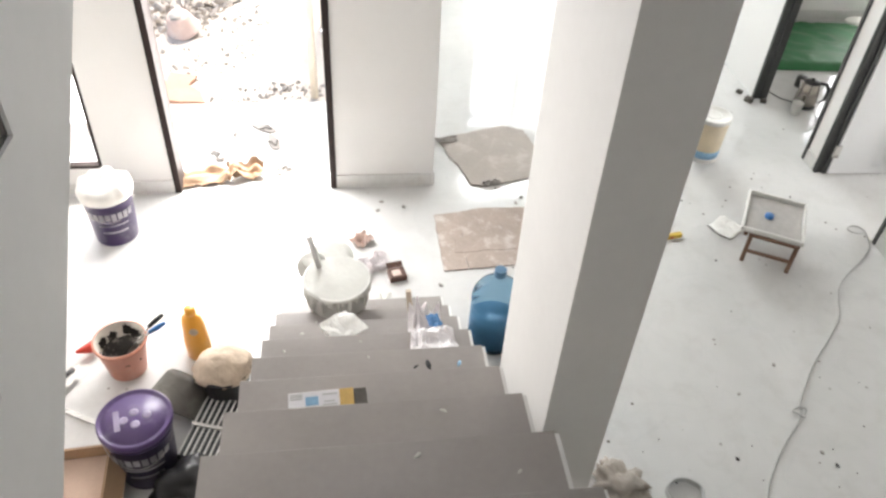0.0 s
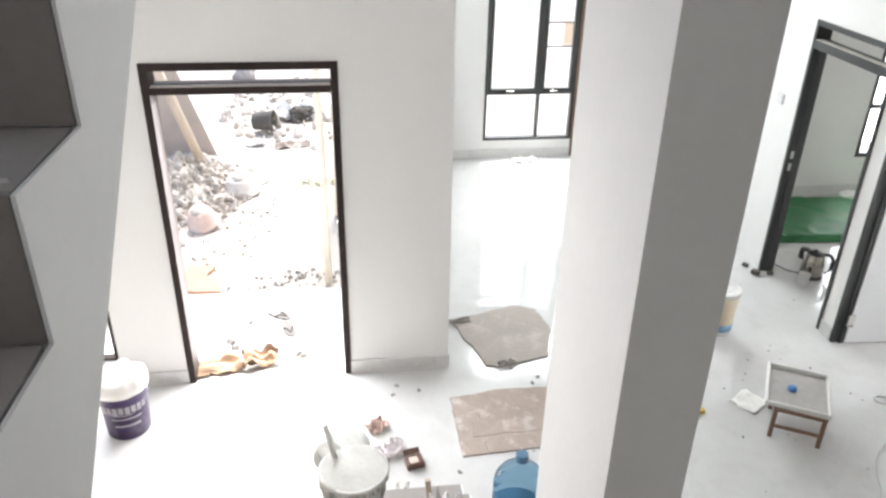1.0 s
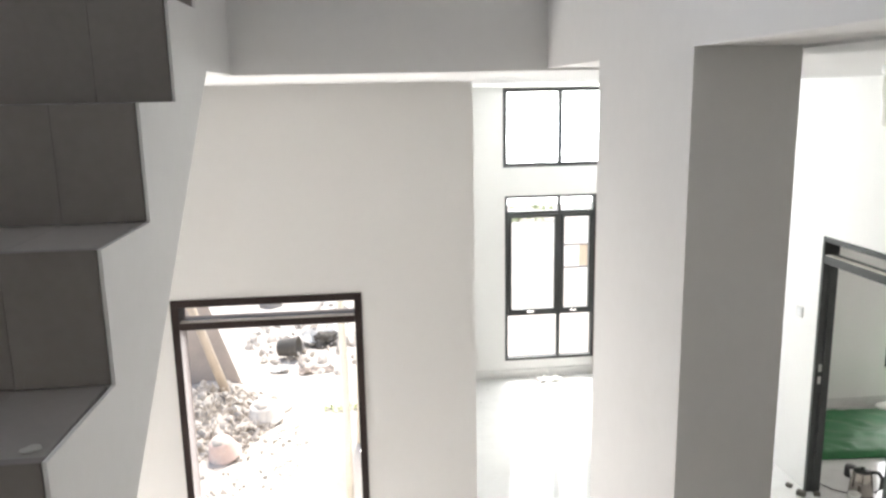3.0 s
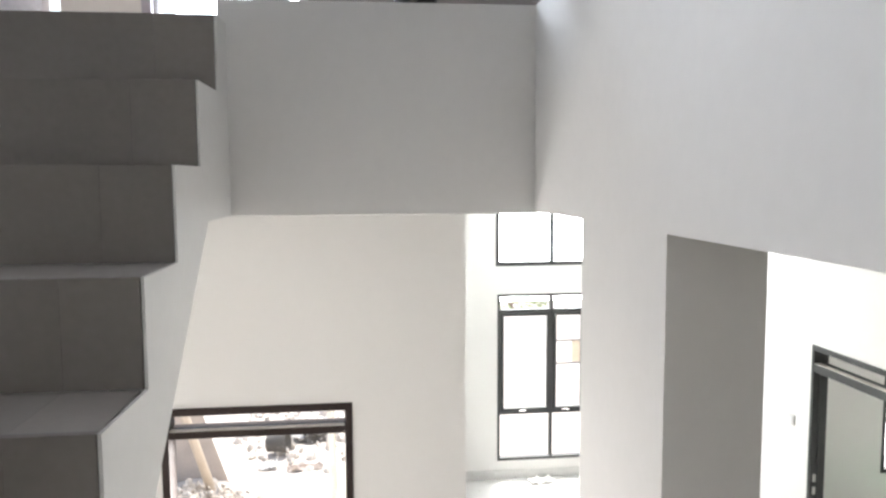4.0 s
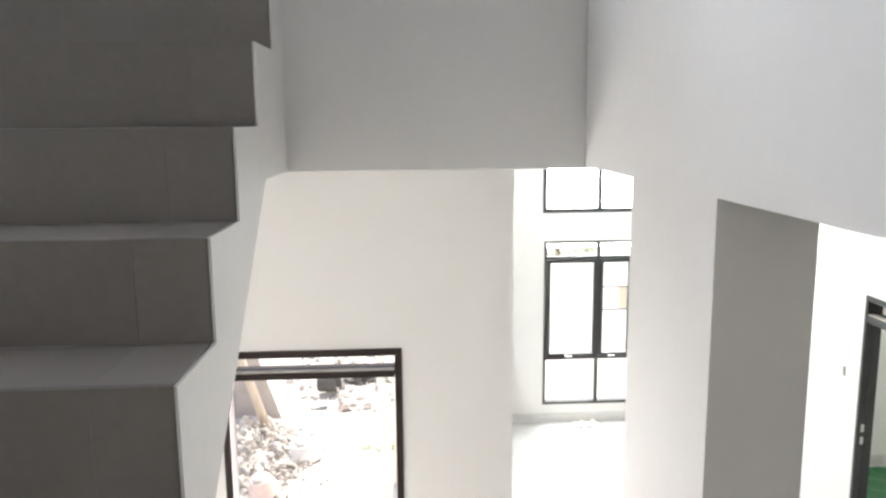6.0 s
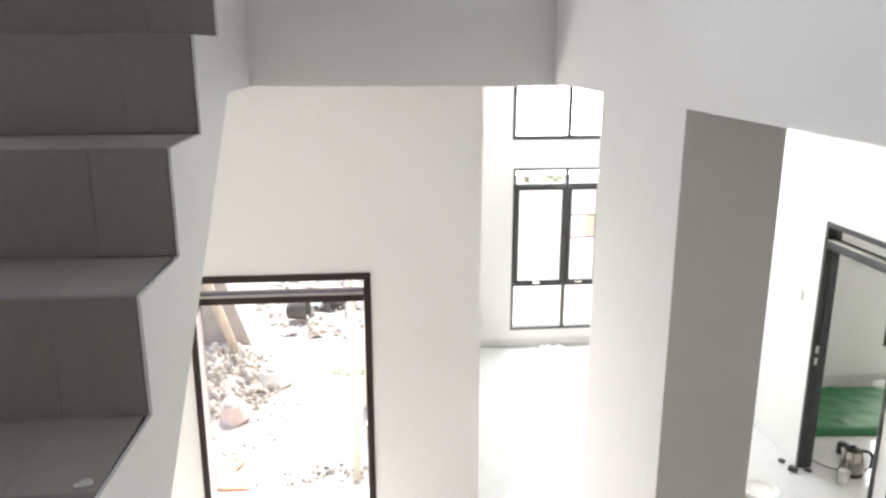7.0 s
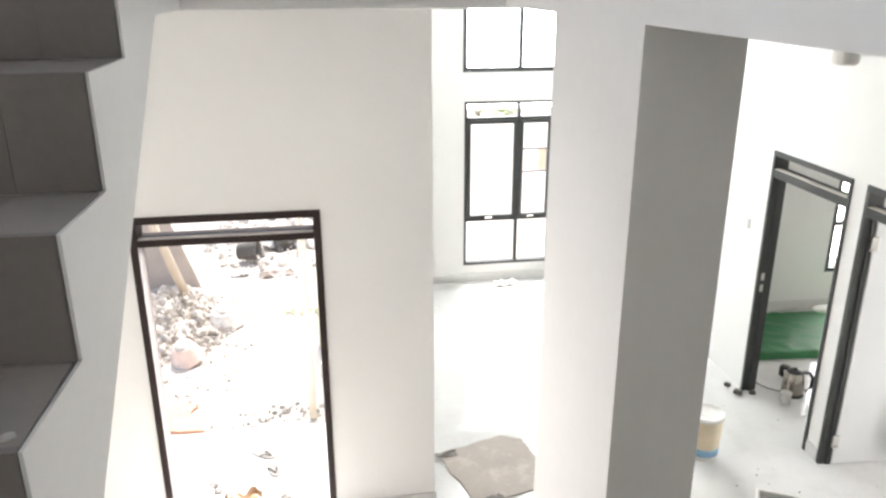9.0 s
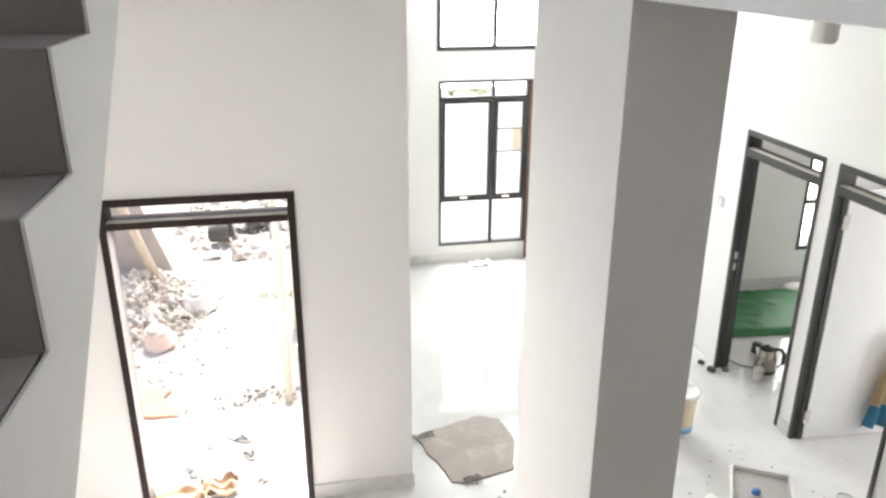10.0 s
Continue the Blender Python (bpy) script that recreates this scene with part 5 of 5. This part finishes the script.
for x, y, r, m, tilt in ((-1.385, 7.20, 0.150, M_DUSTY_PINK, 20), (-1.09, 8.02, 0.19, M_DUSTY_GREY, 12)):
    c = thing("builders_basin", (x, y, GZ), "dust-covered builders basin overturned on the soil" if m is M_DUSTY_PINK else "grey round basin lying in the rubble", "basin", 40 * x)
    part("bowl", _turned(lathe([(0.0, 0.0), (r * 0.6, 0.004), (r * 0.72, 0.03), (r, 0.165), (r * 1.06, 0.17), (r * 1.0, 0.18), (r * 0.66, 0.035), (0.0, 0.02)], 32), pose(0, 0.0, 0.205 if tilt < 30 else 0.10, 180 + tilt if tilt < 30 else 40, 0, 20)), m, c, smooth=True)
    part("dust", lump(r * 0.55, r * 0.5, 0.06, 80, 0.2, 3, at=(0, 0, 0.165 if tilt < 30 else 0.05)), M_DIRT, c, "pale dust on it", True)
ob = thing("plywood_sheet", (-1.78, 8.95, GZ), "weathered plywood sheet standing in the yard", "plywood", 8)
part("sheet", _turned(prism([(1.35, 0.0), (-0.36, 0.0), (0.25, 1.9), (1.35, 1.9)], 0.0, 0.018), pose(0, 0, 0, 0, 0, 90) ), M_PLY, ob)
ob = thing("timber_pole", (-1.50, 8.55, GZ), "slanting round timber pole against the plywood", "pole")
part("pole", tube([(0, 0, 0), (-0.27, -0.12, 1.0), (-0.56, -0.24, 2.05)], [0.05, 0.047, 0.044], 10), M_POLE, ob, smooth=True)
ob = thing("timber_post", (-0.155, 6.05, GZ), "pale upright timber post beside the porch", "post")
part("post", tube([(0, 0, 0), (0.0, 0.02, 1.2), (-0.03, 0.05, 2.6)], [0.032, 0.03, 0.028], 10), M_PALE_POST, ob, smooth=True)
ob = thing("timber_post", (-0.06, 7.4, GZ), "pale upright timber post further off", "post")
part("post", tube([(0, 0, 0), (0.02, 0.02, 1.2), (0.0, 0.05, 2.6)], [0.05, 0.045, 0.04], 10), M_PALE_POST, ob, smooth=True)
ob = thing("orange_board", (-1.24, 6.20, GZ), "faded orange plastic sheet at the porch edge", "sheet", -6)
part("sheet", ragged_sheet([(-0.18, -0.22), (0.24, -0.23), (0.16, -0.05), (0.05, 0.04), (0.08, 0.2), (-0.15, 0.24)], 0.03, 5, 6, 0.010), M_FADED_ORANGE, ob)
ob = thing("plastic_tub", (-1.0, 10.02, GZ), "dark grey plastic tub lying on its side in the yard", "tub")
part("tub", _turned(lathe([(0.0, 0.0), (0.10, 0.0), (0.13, 0.26), (0.14, 0.27), (0.12, 0.27), (0.09, 0.03), (0.0, 0.03)], 28), pose(-0.12, 0, 0.135, 0, 84, -12)), M_DARKGREY, ob, smooth=True)
ob = thing("waste_bag", (-0.55, 10.5, GZ), "dark torn bag among white waste", "bag", 20)
part("bag", lump(0.20, 0.15, 0.15, 91, 0.7, 4), M_DARKGREY, ob)
ob = thing("waste_paper", (-0.62, 10.65, GZ), "crumpled white sacks in the yard", "sack", 20)
part("sack", crumple(0.55, 0.4, 0.16, 22.0, 20, fold=6), M_PAPER, ob)
ob = thing("brown_sack", (-0.62, 9.45, GZ), "flat brown sack on the soil", "sack", 10)
part("sack", crumple(0.40, 0.16, 0.05, 23.0, 16, fold=5), M_PLY, ob)
ob = thing("white_sack", (-1.06, 9.52, GZ), "small white sack on the soil", "sack", 0)
part("sack", crumple(0.22, 0.16, 0.08, 24.0, 12, fold=5), M_PAPER, ob)
for x, y, sx, sy, sz, a in ((-1.49, 12.62, 0.17, 0.12, 0.22, 20), (0.05, 12.9, 0.16, 0.12, 0.20, -15), (-0.35, 11.9, 0.12, 0.09, 0.10, 40), (0.02, 11.0, 0.09, 0.07, 0.08, 70)):
    c = thing("concrete_lump", (x, y, GZ), "broken grey concrete lump on the far soil", "concrete lump", a, "concrete lumps in the yard")
    part("lump", lump(sx, sy, sz, 100 + 7 * x, 0.35, 3, 0.2, freq=1.2), M_CEMENT, c)
ob = thing("weed", (-0.27, 8.24, GZ), "small tuft of green weeds in the soil", "weed")
bm = bmesh.new()
for k in range(40):
    a, ln = rub.uniform(0, 6.28), rub.uniform(0.04, 0.12)
    b0 = Vector((rub.uniform(-0.20, 0.17), rub.uniform(-0.08, 0.08), 0.0))
    d, w = Vector((math.cos(a), math.sin(a), rub.uniform(0.3, 1.2))).normalized(), Vector((-math.sin(a), math.cos(a), 0)) * 0.014
    vs = [bm.verts.new(p) for p in (b0, b0 + d * ln * 0.5 + w, b0 + d * ln, b0 + d * ln * 0.5 - w)]
    bm.faces.new(vs)
part("leaves", bm, M_BUSH, ob)

# on the porch and sill
for x, y, a in ((-0.44, 5.19, -72), (-0.52, 5.38, -30)):
    c = thing("flip_flop", (x, y, -0.015), "grey worn flip-flop on the porch", "flip-flop", a, "flip-flops")
    n = 24
    sole = [(0.105 * math.cos(6.283 * k / n), (0.038 + 0.007 * math.cos(6.283 * k / n)) * math.sin(6.283 * k / n)) for k in range(n)]
    part("sole", prism(sole, 0.0, 0.014, "z"), M_CEMENT, c)
    part("strap", tube([(-0.01, 0.036, 0.014), (0.03, 0.02, 0.03), (0.07, 0.0, 0.016), (0.03, -0.02, 0.03), (-0.01, -0.036, 0.014)], 0.005), M_DARKGREY, c, "dark grey strap", True)
for x, y, sx, sy, hh, m, sd in ((-0.87, 4.735, 0.30, 0.18, 0.06, M_SCRAP, 31.0), (-0.60, 4.775, 0.25, 0.19, 0.10, M_SCRAP, 34.5)):
    c = thing("cardboard_scrap", (x, y, 0.0), "curled torn piece of brown cardboard at the door sill", "cardboard", 8)
    part("scrap", crumple(sx, sy, hh, sd, 18, fold=2.2), m, c, smooth=True)
for x, y, s in ((-0.36, 4.82, 0.045), (-0.31, 4.80, 0.03), (-0.84, 5.06, 0.03), (-0.80, 4.98, 0.025), (-0.135, 4.77, 0.014), (-0.72, 5.30, 0.02)):
    c = thing("grey_scrap", (x, y, -0.014), "small dark grey scrap on the porch", "scrap", 900 * x, "scraps on the porch")
    part("scrap", crumple(s * 2.4, s * 1.4, s * 0.5, 40 + 10 * x, 8, fold=3), M_CEMENT, c)
# cloth on a drying bar, seen through the front window
ob = thing("drying_rack", (3.05, 10.5, GZ), "steel drying rack with a beige cloth in the front yard", "drying rack")
for x in (-0.35, 0.35):
    part("upright", tube([(x, 0, 0), (x, 0, 1.28)], 0.012), M_STEEL, ob)
for z in (0.94, 1.26):
    part("bar", tube([(-0.35, 0, z), (0.35, 0, z)], 0.012), M_BLACK, ob)
part("cloth", boxes((-0.05, 0.30, -0.012, 0.012, 0.96, 1.25), bevel=0.004), M_POLE, ob, "beige cloth")
ob = thing("white_rag", (2.05, 8.36, 0), "crumpled white rag on the tiles under the window", "rag", 10)
part("cloth", crumple(0.26, 0.14, 0.05, 51.0, 14), M_PAPER, ob, smooth=True)
# bush beyond the front window
bush = thing("garden_bush", (4.12, 20.0, GZ), "low loose light green shrubs beyond the front yard", "bush")
part("stem", tube([(0, 0, 0), (0.02, 0.01, 0.1), (-0.01, 0.02, 0.2)], [0.02, 0.016, 0.01], 8), M_WOOD, bush, smooth=True)
for k in range(5):
    a = 1.256 * k
    part("branch", tube([(0.01, 0.01, 0.06 + 0.02 * k), (0.15 * math.cos(a), 0.15 * math.sin(a), 0.16 + 0.03 * k)], [0.014, 0.006], 6), M_WOOD, bush, smooth=True)
bm, lr = bmesh.new(), random.Random(17)
for k in range(360):
    d = Vector((lr.gauss(0, 1), lr.gauss(0, 1), lr.gauss(0, 0.8))).normalized() * (0.10 + 0.14 * lr.random() ** 0.6)
    if noise.noise(d * 3.0) < -0.12:
        continue
    c, q = Vector((d.x * 5.0, d.y, d.z + 0.22)), Euler((lr.uniform(0, 6), lr.uniform(0, 6), lr.uniform(0, 6))).to_matrix()
    ln = lr.uniform(0.05, 0.09)
    bm.faces.new([bm.verts.new(c + q @ Vector(p)) for p in ((0, -ln, 0), (ln * 0.35, 0, 0.008), (0, ln, 0), (-ln * 0.35, 0, 0.008))])
part("leaves", bm, M_BUSH, bush)
